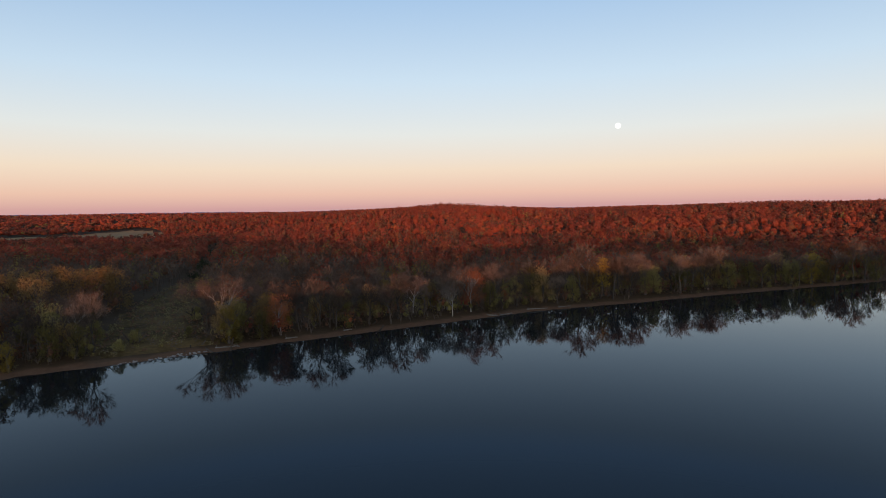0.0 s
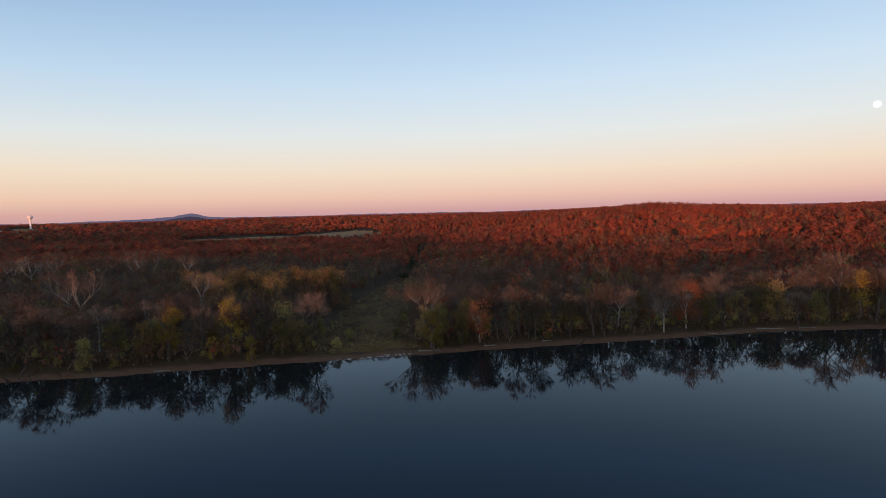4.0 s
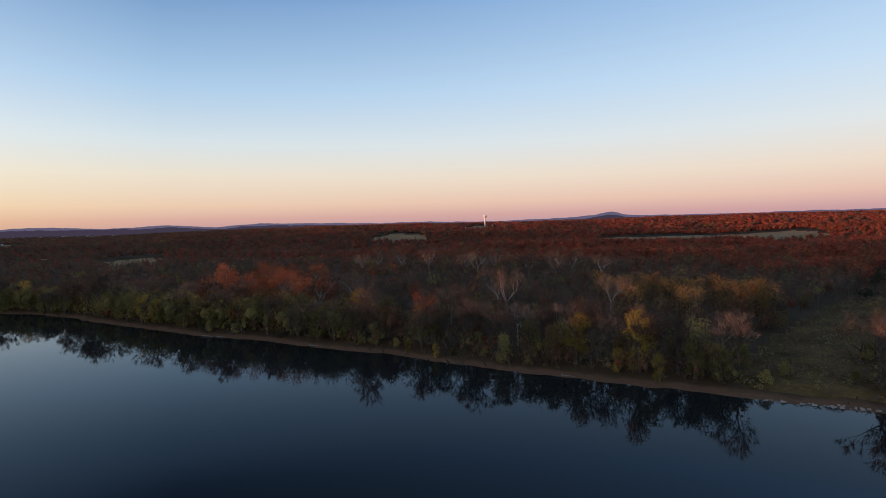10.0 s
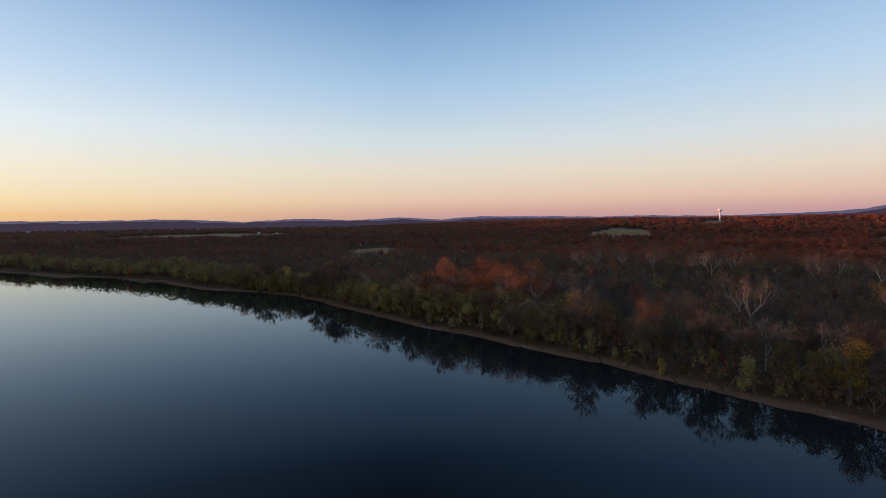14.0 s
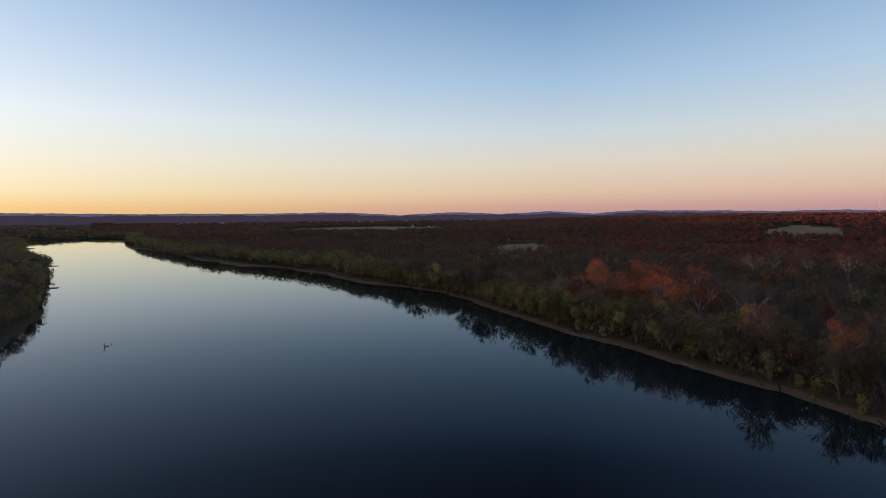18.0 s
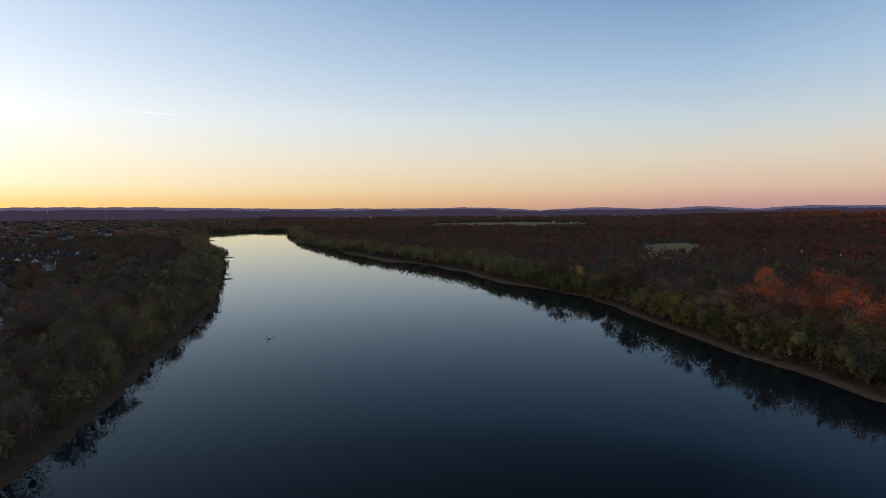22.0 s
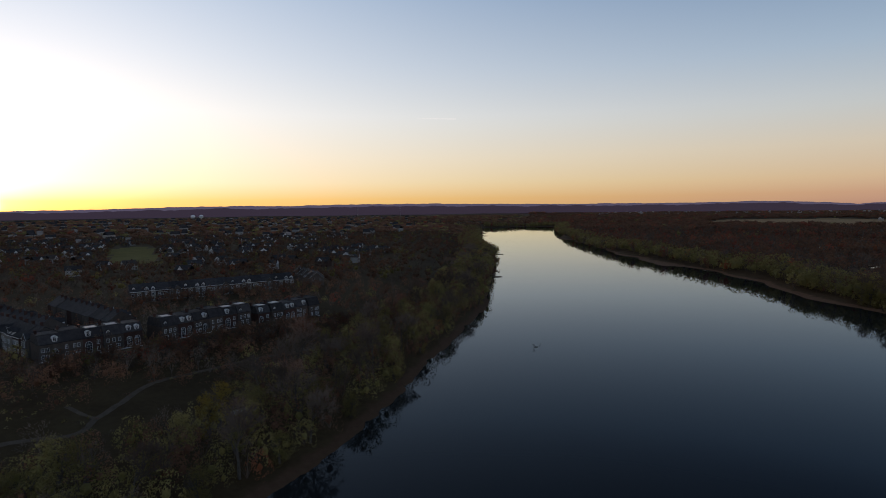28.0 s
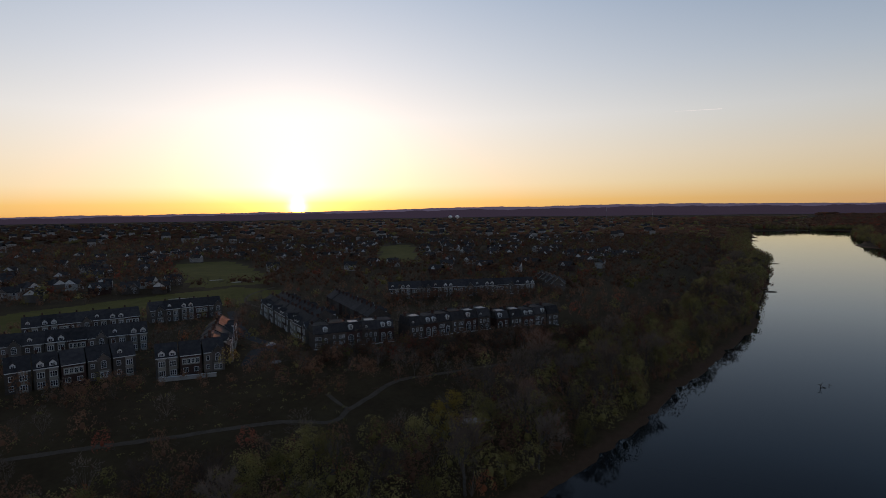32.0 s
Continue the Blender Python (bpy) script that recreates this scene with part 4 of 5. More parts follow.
for k in range(46):
    u = rs.random()
    x, y = -86 - 24 * u + rs.gauss(0, .5), 203.2 - 16.2 * u + rs.gauss(0, .5)
    bm = bmesh.new()
    bmesh.ops.create_icosphere(bm, subdivisions=1, radius=rs.uniform(.25, .6))
    for v in bm.verts:
        v.co = Vector((v.co.x * rs.uniform(.8, 1.3), v.co.y * rs.uniform(.8, 1.2), v.co.z * rs.uniform(.5, .8)))
    me = bpy.data.meshes.new("bank_stone")
    bm.to_mesh(me)
    bm.free()
    st = link("bank_stone", me, CONCRETE)
    st.location = (x, y, max(0.05, ground_at(x, y)) + .1)
    tagged(st, "pale rounded stone at the water's edge", "stone", "stones on the bank")
for x, y, s in ((-273, -162, 1.0), (-279, -163, .45)):
    sn = tagged(new("snag"), "dark snagged branch standing out of the river", "driftwood")
    sn.location = (x, y, -.2)
    V, F = [], []
    for p, q, r in (((0, 0, 0), (.8, .3, 1.8), .16), ((0, 0, .1), (-2.2, .6, .5), .18), ((.8, .3, 1.8), (1.9, .2, 2.0), .1), ((.5, .2, 1.0), (0, .8, 2.6), .08), ((-1, .3, .3), (-1.6, -.9, .8), .08)):
        limb(V, F, Vector(p) * s, Vector(q) * s, r * s + .03, r * s * .5 + .02, 6)
    part("limbs", (V, F), BARK, sn)

# low spits of mud and stones that jut from the near bank
for x, y, ln, tn in ((-688, -557, 20, 48), (-478, -371, 15, 42), (-490, -389, 9, 40)):
    g = random.Random(int(-x))
    V, F = [(0, 0, .75)], []
    for ring, (k, z) in enumerate(((.55, .55), (1.0, -.6))):
        for i in range(20):
            t = 6.2832 * i / 20
            w = 1 + .22 * math.sin(3 * t + x) + g.uniform(-.1, .1)
            V.append((math.cos(t) * ln * k * w * .5, math.sin(t) * ln * .16 * k * w, z))
    F += [(0, 1 + i, 1 + (i + 1) % 20) for i in range(20)] + [(1 + i, 21 + i, 21 + (i + 1) % 20, 1 + (i + 1) % 20) for i in range(20)]
    sp = link("mud_spit", mesh_of("mud_spit", V, F), MUD, smooth=True)
    sp.matrix_basis = pose(x, y, 0, 0, 0, tn + 90)
    tagged(sp, "low dark spit of mud jutting into the river", "mud spit", kind="structure")

# ---- houses ----


def frame_of(w, h, arched, rows, cols, bar=.13, deep=.10):
    """A window's border and glazing bars, standing proud of a wall in the plane y = 0."""
    boxes = [(-w / 2 - bar, -w / 2, 0, deep, 0, h), (w / 2, w / 2 + bar, 0, deep, 0, h), (-w / 2 - bar, w / 2 + bar, 0, deep + .04, -bar, 0)]
    boxes += [(-w / 2 + w * i / cols - .035, -w / 2 + w * i / cols + .035, 0, deep * .6, 0, h) for i in range(1, cols)]
    boxes += [(-w / 2, w / 2, 0, deep * .6, h * i / rows - .035, h * i / rows + .035) for i in range(1, rows)]
    if not arched:
        boxes.append((-w / 2 - bar, w / 2 + bar, 0, deep + .02, h, h + bar))
        return solid(boxes)
    boxes.append((-w / 2, w / 2, 0, deep * .6, h - .04, h + .04))
    V, F = solid(boxes)
    n, r0, r1 = 10, w / 2, w / 2 + bar
    for i in range(n):
        a, b = math.pi * i / n, math.pi * (i + 1) / n
        o = len(V)
        for y in (0, deep):
            V += [(math.cos(a) * r0, y, h + math.sin(a) * r0), (math.cos(a) * r1, y, h + math.sin(a) * r1), (math.cos(b) * r1, y, h + math.sin(b) * r1), (math.cos(b) * r0, y, h + math.sin(b) * r0)]
        F += [(o + 4, o + 5, o + 6, o + 7), (o + 1, o + 2, o + 6, o + 5), (o, o + 4, o + 7, o + 3)]
    for a in (.79, 1.5708, 2.36):
        limb(V, F, Vector((0, deep * .3, h)), Vector((math.cos(a) * r0, deep * .3, h + math.sin(a) * r0)), .04, .04, 4)
    return V, F


def pane_of(w, h, arched):
    V = [(-w / 2, .03, 0), (w / 2, .03, 0), (w / 2, .03, h)]
    if arched:
        V += [(math.cos(math.pi * i / 10) * w / 2, .03, h + math.sin(math.pi * i / 10) * w / 2) for i in range(1, 10)]
    V.append((-w / 2, .03, h))
    return V, [tuple(range(len(V)))]


WINDOWS = {}


def window(parent, x, y, z, w=1.1, h=1.6, arched=False, rows=2, cols=2, turn=0, name="window"):
    key = (w, h, arched, rows, cols)
    if key not in WINDOWS:
        WINDOWS[key] = (mesh_of("window", *frame_of(w, h, arched, rows, cols)), mesh_of("pane", *pane_of(w, h, arched)))
    fr = link(name, WINDOWS[key][0], WHITE, parent)
    fr.location, fr.rotation_euler = (x, y, z), (0, 0, radians(turn))
    link("pane", WINDOWS[key][1], GLASS, fr)
    return fr


def gable(x0, x1, y0, y1, z, rise, over=.4, along="x"):
    """A gabled roof with thick slopes; the ridge runs along x or y."""
    if along == "x":
        m = (y0 + y1) / 2
        prof = [(y0 - over, z - .1), (m, z + rise), (y1 + over, z - .1), (y1 + over, z - .35), (m, z + rise - .3), (y0 - over, z - .35)]
        V = [(x, a, b) for x in (x0 - over, x1 + over) for a, b in prof]
    else:
        m = (x0 + x1) / 2
        prof = [(x0 - over, z - .1), (m, z + rise), (x1 + over, z - .1), (x1 + over, z - .35), (m, z + rise - .3), (x0 - over, z - .35)]
        V = [(a, y, b) for y in (y0 - over, y1 + over) for a, b in prof]
    F = [(i, (i + 1) % 6, 6 + (i + 1) % 6, 6 + i) for i in range(6)] + [(0, 1, 4, 5), (1, 2, 3, 4), (6, 7, 10, 11), (7, 8, 9, 10)]
    return V, F


def gable_wall(x0, x1, y, z, rise, thick=.2):
    m = (x0 + x1) / 2
    V = [(x0, y - thick, z), (x1, y - thick, z), (m, y - thick, z + rise), (x0, y, z), (x1, y, z), (m, y, z + rise)]
    return V, [(0, 1, 2), (3, 5, 4), (0, 3, 4, 1), (1, 4, 5, 2), (2, 5, 3, 0)]


def barge(x0, x1, y, z, rise, wide=.35):
    """White boards up the two slopes of a gable."""
    V, F = [], []
    m = (x0 + x1) / 2
    for a, b in ((x0 - .3, m), (x1 + .3, m)):
        o = len(V)
        za, zb = z - .15, z + rise
        for yy in (y, y + .12):
            V += [(a, yy, za), (b, yy, zb), (b, yy, zb - wide), (a, yy, za - wide)]
        F += [tuple(o + i for i in f) for f in ((0, 1, 2, 3), (4, 7, 6, 5), (0, 4, 5, 1), (3, 2, 6, 7))]
    return V, F


def roof_dormer(h, x, y, z, wide, tall, deep, pointed):
    """A white-framed dormer in the roof, with a pointed or a rounded hood, and its window."""
    d = part("dormer", solid([(x - wide / 2, x + wide / 2, y - deep, y, z, z + tall)]), WHITE, h)
    if pointed:
        part("hood", gable(x - wide / 2, x + wide / 2, y - deep, y + .1, z + tall, wide * .55, .22, "y"), SLATE, d)
        part("pediment", gable_wall(x - wide / 2, x + wide / 2, y + .02, z + tall, wide * .5, .1), WHITE, d)
    else:
        V, F = [], []
        for i in range(10):
            p, q = math.pi * i / 10, math.pi * (i + 1) / 10
            o = len(V)
            V += [(x + math.cos(t) * r, yy, z + tall - .15 + math.sin(t) * r * .8) for yy in (y - deep, y + .14) for t in (p, q) for r in (wide * .46, wide * .66)]
            F += [(o + 1, o + 5, o + 7, o + 3), (o + 4, o + 5, o + 7, o + 6), (o, o + 1, o + 3, o + 2), (o, o + 2, o + 6, o + 4)]
        part("hood", (V, F), WHITE, d, "white rounded hood")
    window(h, x, y + .01, z + tall * .2, wide * .6, tall * .55, not pointed)


def mansard_unit(name, seed, w=7.6, deep=13.0, eave=6.6):
    """A townhouse under a steep slate roof; the units differ in their windows, dormers and roof deck."""
    kind = seed % 5
    h = tagged(new(name), ("brick townhouse with tall white arched window and rounded dormers", "brown townhouse with slate mansard roof and small windows",
                           "stone-faced townhouse with slate mansard roof and one arched dormer", "brick townhouse with paired white arched windows under slate roof",
                           "brown stone townhouse with plain windows and a pale roof deck")[kind], "townhouse", "townhouses by the river")
    wall = (BRICK, STONE, STONE, BRICK, STONE)[kind]
    part("wall", solid([(-w / 2, w / 2, -deep, 0, -1.5, eave)]), wall, h)
    part("cornice", solid([(-w / 2 - .1, w / 2 + .1, -deep - .2, .35, eave, eave + .35)]), SLATE, h)
    part("string_course", solid([(-w / 2, w / 2, .0, .08, 3.1, 3.25)]), STONE, h)
    part("plinth", solid([(-w / 2 - .05, w / 2 + .05, 0, .3, -.25, .12)]), WHITE, h)
    z0, z1, inn = eave + .35, eave + 3.7 + (0, .5, 0, -.2, .3)[kind], 1.9
    V = [(-w / 2, -deep, z0), (w / 2, -deep, z0), (w / 2, .1, z0), (-w / 2, .1, z0), (-w / 2, -deep + inn, z1), (w / 2, -deep + inn, z1), (w / 2, -inn, z1), (-w / 2, -inn, z1)]
    part("roof", (V, [(0, 1, 5, 4), (1, 2, 6, 5), (2, 3, 7, 6), (3, 0, 4, 7), (4, 5, 6, 7)]), SLATE, h)
    part("coping", solid([(-w / 2, w / 2, -inn - .2, -inn + .1, z1, z1 + .14), (-w / 2, w / 2, -deep + inn - .1, -deep + inn + .2, z1, z1 + .14)]), SLATE, h)
    part("chimney", solid([(w / 2 - 1.0, w / 2 - .3, -deep * .6, -deep * .6 + 1.6, z1 - .2, z1 + 1.3), (w / 2 - 1.1, w / 2 - .2, -deep * .6 - .1, -deep * .6 + 1.7, z1 + 1.3, z1 + 1.5)]), BRICK, h)
    if kind in (0, 4):
        part("roof_deck", solid([(-2.3, 1.9, -deep * .5, -inn - .6, z1 + .02, z1 + .34)]), STEEL, h, "pale metal roof deck")
    if kind == 0:
        window(h, 1.6, .02, .7, 2.4, 3.3, True, 3, 3)
        window(h, -2.0, .02, 3.9, 1.0, 1.6)
        window(h, -2.0, .02, .9, 1.0, 1.7)
        roof_dormer(h, 1.6, -.3, z0 + .3, 1.9, 1.7, 1.9, False)
    elif kind == 1:
        for x in (-2.4, -.9, 1.9):
            window(h, x, .02, 3.9, .8, 1.4)
            window(h, x, .02, .9, .8, 1.6)
        part("roof_vent", solid([(-.5, .5, -1.6, -.9, z0 + 1.3, z0 + 2.1)]), SLATE, h)
    elif kind == 2:
        window(h, -1.8, .02, .8, 1.6, 2.9, True, 3, 2)
        for x in (.8, 2.4):
            window(h, x, .02, 3.9, .9, 1.4)
            window(h, x, .02, .9, .9, 1.6)
        roof_dormer(h, -1.8, -.3, z0 + .3, 1.8, 1.7, 1.9, False)
    elif kind == 3:
        for x in (-1.7, 1.5):
            window(h, x, .02, .7, 1.9, 3.1, True, 3, 3)
            roof_dormer(h, x, -.3, z0 + .3, 1.7, 1.6, 1.9, False)
    else:
        for x in (-2.2, 0, 2.2):
            window(h, x, .02, 3.8, .9, 1.5)
        for x in (-1.6, 1.6):
            window(h, x, .02, .8, 1.2, 1.8)
        roof_dormer(h, 2.0, -.5, z0 + .6, 1.3, 1.2, 1.6, True)
    return h


def gable_unit(name, seed, w=7.6, deep=13.0, eave=7.6):
    """A townhouse under a long dark roof, with a front gable, a small dormer or a plain slope."""
    kind = seed % 4
    h = tagged(new(name), ("cream-bayed townhouse with small white roof dormer", "tan townhouse with white trimmed front gable and bay window",
                           "brown townhouse with plain dark roof and white window bands", "stone-faced townhouse with two small gables and cream bays")[kind], "townhouse", "townhouses by the river")
    wall = (STONE, SIDING, BRICK, STONE)[kind]
    part("wall", solid([(-w / 2, w / 2, -deep, 0, -1.5, eave)]), wall, h)
    part("roof", gable(-w / 2, w / 2, -deep, 0, eave, 4.2, .15), SLATE, h)
    part("eave_board", solid([(-w / 2, w / 2, .05, .2, eave - .5, eave - .2)]), WHITE, h)
    for x in (-w / 2, w / 2):
        V = [(x, -deep, eave), (x, 0, eave), (x, -deep / 2, eave + 4.1)]
        part("gable_end", ([(a - .08, b, c) for a, b, c in V] + [(a + .08, b, c) for a, b, c in V], [(0, 2, 1), (3, 4, 5), (0, 1, 4, 3), (1, 2, 5, 4), (2, 0, 3, 5)]), wall, h)
    part("chimney", solid([(2.2, 2.9, -deep * .62, -deep * .62 + 1.1, eave + 2.2, eave + 5.2)]), BRICK, h)
    if kind in (0, 3):
        for x in ((-1.5,) if kind == 0 else (-2.1, 1.7)):
            bay = part("bay", solid([(x - 1.3, x + 1.3, 0, .7, -1.5, eave - .7), (x - 1.45, x + 1.45, 0, .85, 3.15, 3.4), (x - 1.45, x + 1.45, 0, .85, eave - .7, eave - .45)]), CREAM, h, "cream two-storey bay")
            for z in (.7, 4.2):
                for dx in (-.72, .0, .72):
                    window(bay, x + dx, .72, z, .52, 1.8, False, 2, 1, 0, "bay_window")
        if kind == 0:
            for z in (.8, 4.3):
                window(h, 2.0, .02, z, 1.2, 1.7)
            roof_dormer(h, 1.3, -1.6, eave + .5, 1.7, 1.6, 2.4, True)
        else:
            roof_dormer(h, -2.1, -.5, eave + .1, 2.3, 1.5, 2.6, True)
            roof_dormer(h, 1.7, -.5, eave + .1, 2.3, 1.5, 2.6, True)
    elif kind == 1:
        part("bay", solid([(-3.4, .8, 0, .5, -1.5, eave - .2)]), wall, h)
        part("front_gable", gable_wall(-3.4, .8, .5, eave - .2, 2.6), SIDING, h)
        part("gable_roof", gable(-3.4, .8, -4.0, .5, eave - .1, 2.6, .25, "y"), SLATE, h)
        part("gable_board", barge(-3.4, .8, .52, eave - .1, 2.6, .3), WHITE, h)
        part("bay_window", solid([(-2.8, .2, .5, 1.1, .3, 3.0), (-2.95, .35, .5, 1.25, 3.0, 3.25)]), CREAM, h)
        for x in (-2.25, -1.3, -.35):
            window(h, x, 1.12, .9, .75, 1.7)
        window(h, -1.3, .52, 4.2, 1.7, 1.9, True, 3, 3)
        for z in (1.0, 4.4):
            window(h, 2.3, .02, z, 1.0, 1.6)
    else:
        part("panel", solid([(-3.2, 3.2, .02, .1, 3.7, 6.4)]), CREAM, h, "cream upper wall panel")
        for x in (-2.3, -.75, .75, 2.3):
            window(h, x, .11, 4.3, 1.0, 1.6)
        for x in (-1.9, 1.9):
            window(h, x, .02, .9, 1.5, 1.6, False, 1, 3)
    return h


def detached(name, seed, w=13.0, deep=10.0, eave=5.6):
    g = random.Random(seed)
    h = tagged(new(name), g.choice(("pale two-storey house with dark gabled roof among trees", "brick two-storey house with white gable among trees")), "house", "houses of the suburb")
    wall = (SIDING, CONCRETE, BRICK, STONE)[seed % 4]
    part("wall", solid([(-w / 2, w / 2, -deep, 0, -1.5, eave)]), wall, h)
    part("roof", gable(-w / 2, w / 2, -deep, 0, eave, 4.0, .5), SLATE, h)
    for x in (-w / 2, w / 2):
        V = [(x, -deep, eave), (x, 0, eave), (x, -deep / 2, eave + 3.9)]
        part("gable_end", ([(a - .1, b, c) for a, b, c in V] + [(a + .1, b, c) for a, b, c in V], [(0, 2, 1), (3, 4, 5), (0, 1, 4, 3), (1, 2, 5, 4), (2, 0, 3, 5)]), WHITE, h)
    gx = (-2.8, 2.8, 3.4)[seed % 3]
    part("wing", solid([(gx - 2.6, gx + 2.6, 0, 2.0, -1.5, eave)]), wall, h)
    part("wing_gable", gable_wall(gx - 2.6, gx + 2.6, 2.0, eave, 3.2), WHITE if seed % 2 == 0 else SIDING, h)
    part("wing_roof", gable(gx - 2.6, gx + 2.6, -5, 2.0, eave, 3.2, .35, "y"), SLATE, h)
    part("gable_board", barge(gx - 2.6, gx + 2.6, 2.02, eave, 3.2, .4), WHITE, h)
    for x, y, z in ((gx - 1, 2.02, 3.5), (gx + 1, 2.02, 3.5), (-gx, .02, 3.5), (gx, 2.02, .8)):
        window(h, x, y, z, 1.2, 1.6)
    part("chimney", solid([(-gx - .5, -gx + .5, -deep * .5, -deep * .5 + 1.1, eave + 3, eave + 5.2)]), BRICK, h)
    return h


M_UNITS = [mansard_unit("townhouse", k) for k in (3, 4, 5, 6, 7)]
G_UNITS = [gable_unit("townhouse", k) for k in (1, 2, 3, 4)]
D_UNITS = [detached("house", k) for k in (1, 2, 3, 4, 5, 6)]
built = []
hr = random.Random(12)


def place_house(src, x, y, turn, z=None, size=1.0):
    m = pose(x, y, ground_at(x, y) + .2 if z is None else z, 0, 0, turn) @ Matrix.Diagonal((size, size, size, 1))
    ob = copy_thing(src, m)
    ob.matrix_basis = m
    built.append((x, y))
    return ob


def terrace(x0, y0, x1, y1, units, first=0, side=1, jog=.5, wide=7.6):
    """A row of joined houses whose fronts stand on the line from the first point to the second."""
    d = Vector((x1 - x0, y1 - y0))
    n = max(1, round(d.length / wide))
    turn = math.degrees(math.atan2(d.y, d.x)) + (0 if side > 0 else 180)
    z = min(ground_at(x0, y0), ground_at(x1, y1)) + .3
    nx, ny = -d.y / d.length * side, d.x / d.length * side
    for i in range(n):
        k = (i + .5) / n
        o = hr.uniform(-jog, jog)
        place_house(units[(first + i) % len(units)], x0 + d.x * k + nx * o, y0 + d.y * k + ny * o, turn, z + hr.uniform(-.15, .15))


# the terraces above the river
terrace(-118, -256, -80, -253, M_UNITS, 0)
terrace(-172, -266, -126, -256, M_UNITS, 1)
terrace(-216, -273, -176, -267, M_UNITS, 3)
terrace(-78, -268, -58, -362, G_UNITS, 0, 1)
terrace(-112, -372, -124, -288, G_UNITS, 1, 1)
terrace(-96, -292, -78, -376, G_UNITS, 2, -1)
terrace(-252, -371, -145, -386, G_UNITS, 2)
terrace(-44, -233, -19, -229, G_UNITS, 0)
terrace(-46, -292, -45, -240, G_UNITS, 1, 1)
terrace(-11, -240, 28, -226, G_UNITS, 3)
terrace(-8, -283, 46, -272, G_UNITS, 2)
terrace(4, -333, 53, -318, G_UNITS, 1)
terrace(-36, -362, 2, -350, G_UNITS, 0)
terrace(60, -262, 130, -240, G_UNITS, 1)


def rake_house(name):
    h = tagged(new(name), "narrow house with white boards up its dark gable", "house", "gabled houses in a stepped row")
    part("wall", solid([(-5, 5, -12, 0, -1.5, 6)]), SIDING, h)
    part("front_gable", gable_wall(-5, 5, 0, 6, 4.2), SIDING, h)
    part("roof", gable(-5, 5, -12, 0, 6, 4.2, .3, "y"), SLATE, h)
    part("gable_board", barge(-5, 5, .02, 6, 4.2, .5), WHITE, h)
    for x in (-2.4, 2.4):
        window(h, x, .02, 3.6, 1.0, 1.5)
    return h


R_UNITS = [rake_house("house")]
for k in range(5):
    place_house(R_UNITS[0], -272 - 3 * k, -372 - 12.5 * k, -31)

# detached houses of the suburb
spots = [(68, -512, 26, 42), (70, -610, 16, 60), (60, -765, 18, 70), (-450, -612, 18, 60), (-190, -605, 10, 40), (-370, -720, 18, 70), (-310, -900, 18, 80),
         (-260, -1150, 24, 110), (-490, -950, 18, 90), (130, -900, 18, 120), (-60, -1000, 24, 110)]
for cx, cy, n, spread in spots:
    for _ in range(n):
        x, y = cx + hr.gauss(0, spread), cy + hr.gauss(0, spread * .55)
        a = np.array([x]), np.array([y])
        if any((px - x) ** 2 + (py - y) ** 2 < 19 ** 2 for px, py in built) or shore(*a)[0] < 60 or in_patch(*a, GREENS, 8)[0] or inside(*a, SUBURB)[0]:
            continue
        place_house(hr.choice(D_UNITS), x, y, hr.choice((0, 15, -20, 90, 30, -60)) + hr.gauss(0, 6))
# smaller houses farther off
def plain_house(name, seed):
    w, d, e = 12.0 + seed % 3, 9.0, 5.4
    h = tagged(new(name), ("pale house with a white gable and dark roof", "tan house with a dark gabled roof", "brick house with a white front gable")[seed % 3], "house", "houses of the suburb")
    part("wall", solid([(-w / 2, w / 2, -d, 0, -1.5, e), (-2.8, 2.8, 0, 2, -1.5, e)]), (CONCRETE, SIDING, BRICK)[seed % 3], h)
    part("roof", gable(-w / 2, w / 2, -d, 0, e, 3.8, .4), SLATE, h)
    part("front_gable", gable_wall(-2.8, 2.8, 2.0, e, 3.4), WHITE, h)
    return h


P_UNITS = [plain_house("house", k) for k in range(3)]
for cx, cy, n, spread in ((-300, -520, 8, 40), (-420, -640, 14, 60), (-330, -800, 16, 80), (-140, -760, 12, 60), (-250, -1000, 20, 110), (60, -880, 16, 90), (-560, -1000, 14, 90), (-420, -1250, 10, 130), (150, -640, 10, 60)):
    for _ in range(n):
        x, y = cx + hr.gauss(0, spread), cy + hr.gauss(0, spread * .6)
        a = np.array([x]), np.array([y])
        if any((px - x) ** 2 + (py - y) ** 2 < 17 ** 2 for px, py in built) or shore(*a)[0] < 60 or in_patch(*a, GREENS, 8)[0] or inside(*a, SUBURB)[0]:
            continue
        place_house(hr.choice(P_UNITS), x, y, hr.gauss(10, 45))
# farmhouses and barns across the river
for az, d, t in ((58.2, 1900, 30), (55.2, 2050, 80), (65, 2000, 10), (98.2, 2450, 60), (66.3, 1500, 20), (99.6, 2500, 0), (12, 1600, 40), (63.5, 1900, 0)):
    x, y = polar(az, d)
    place_house(hr.choice(D_UNITS), x, y, t, None, 1.3)
print("houses", len(built))
for ob in M_UNITS + G_UNITS + D_UNITS + P_UNITS + R_UNITS:
    for o in (*ob.children_recursive, ob):
        bpy.data.objects.remove(o)


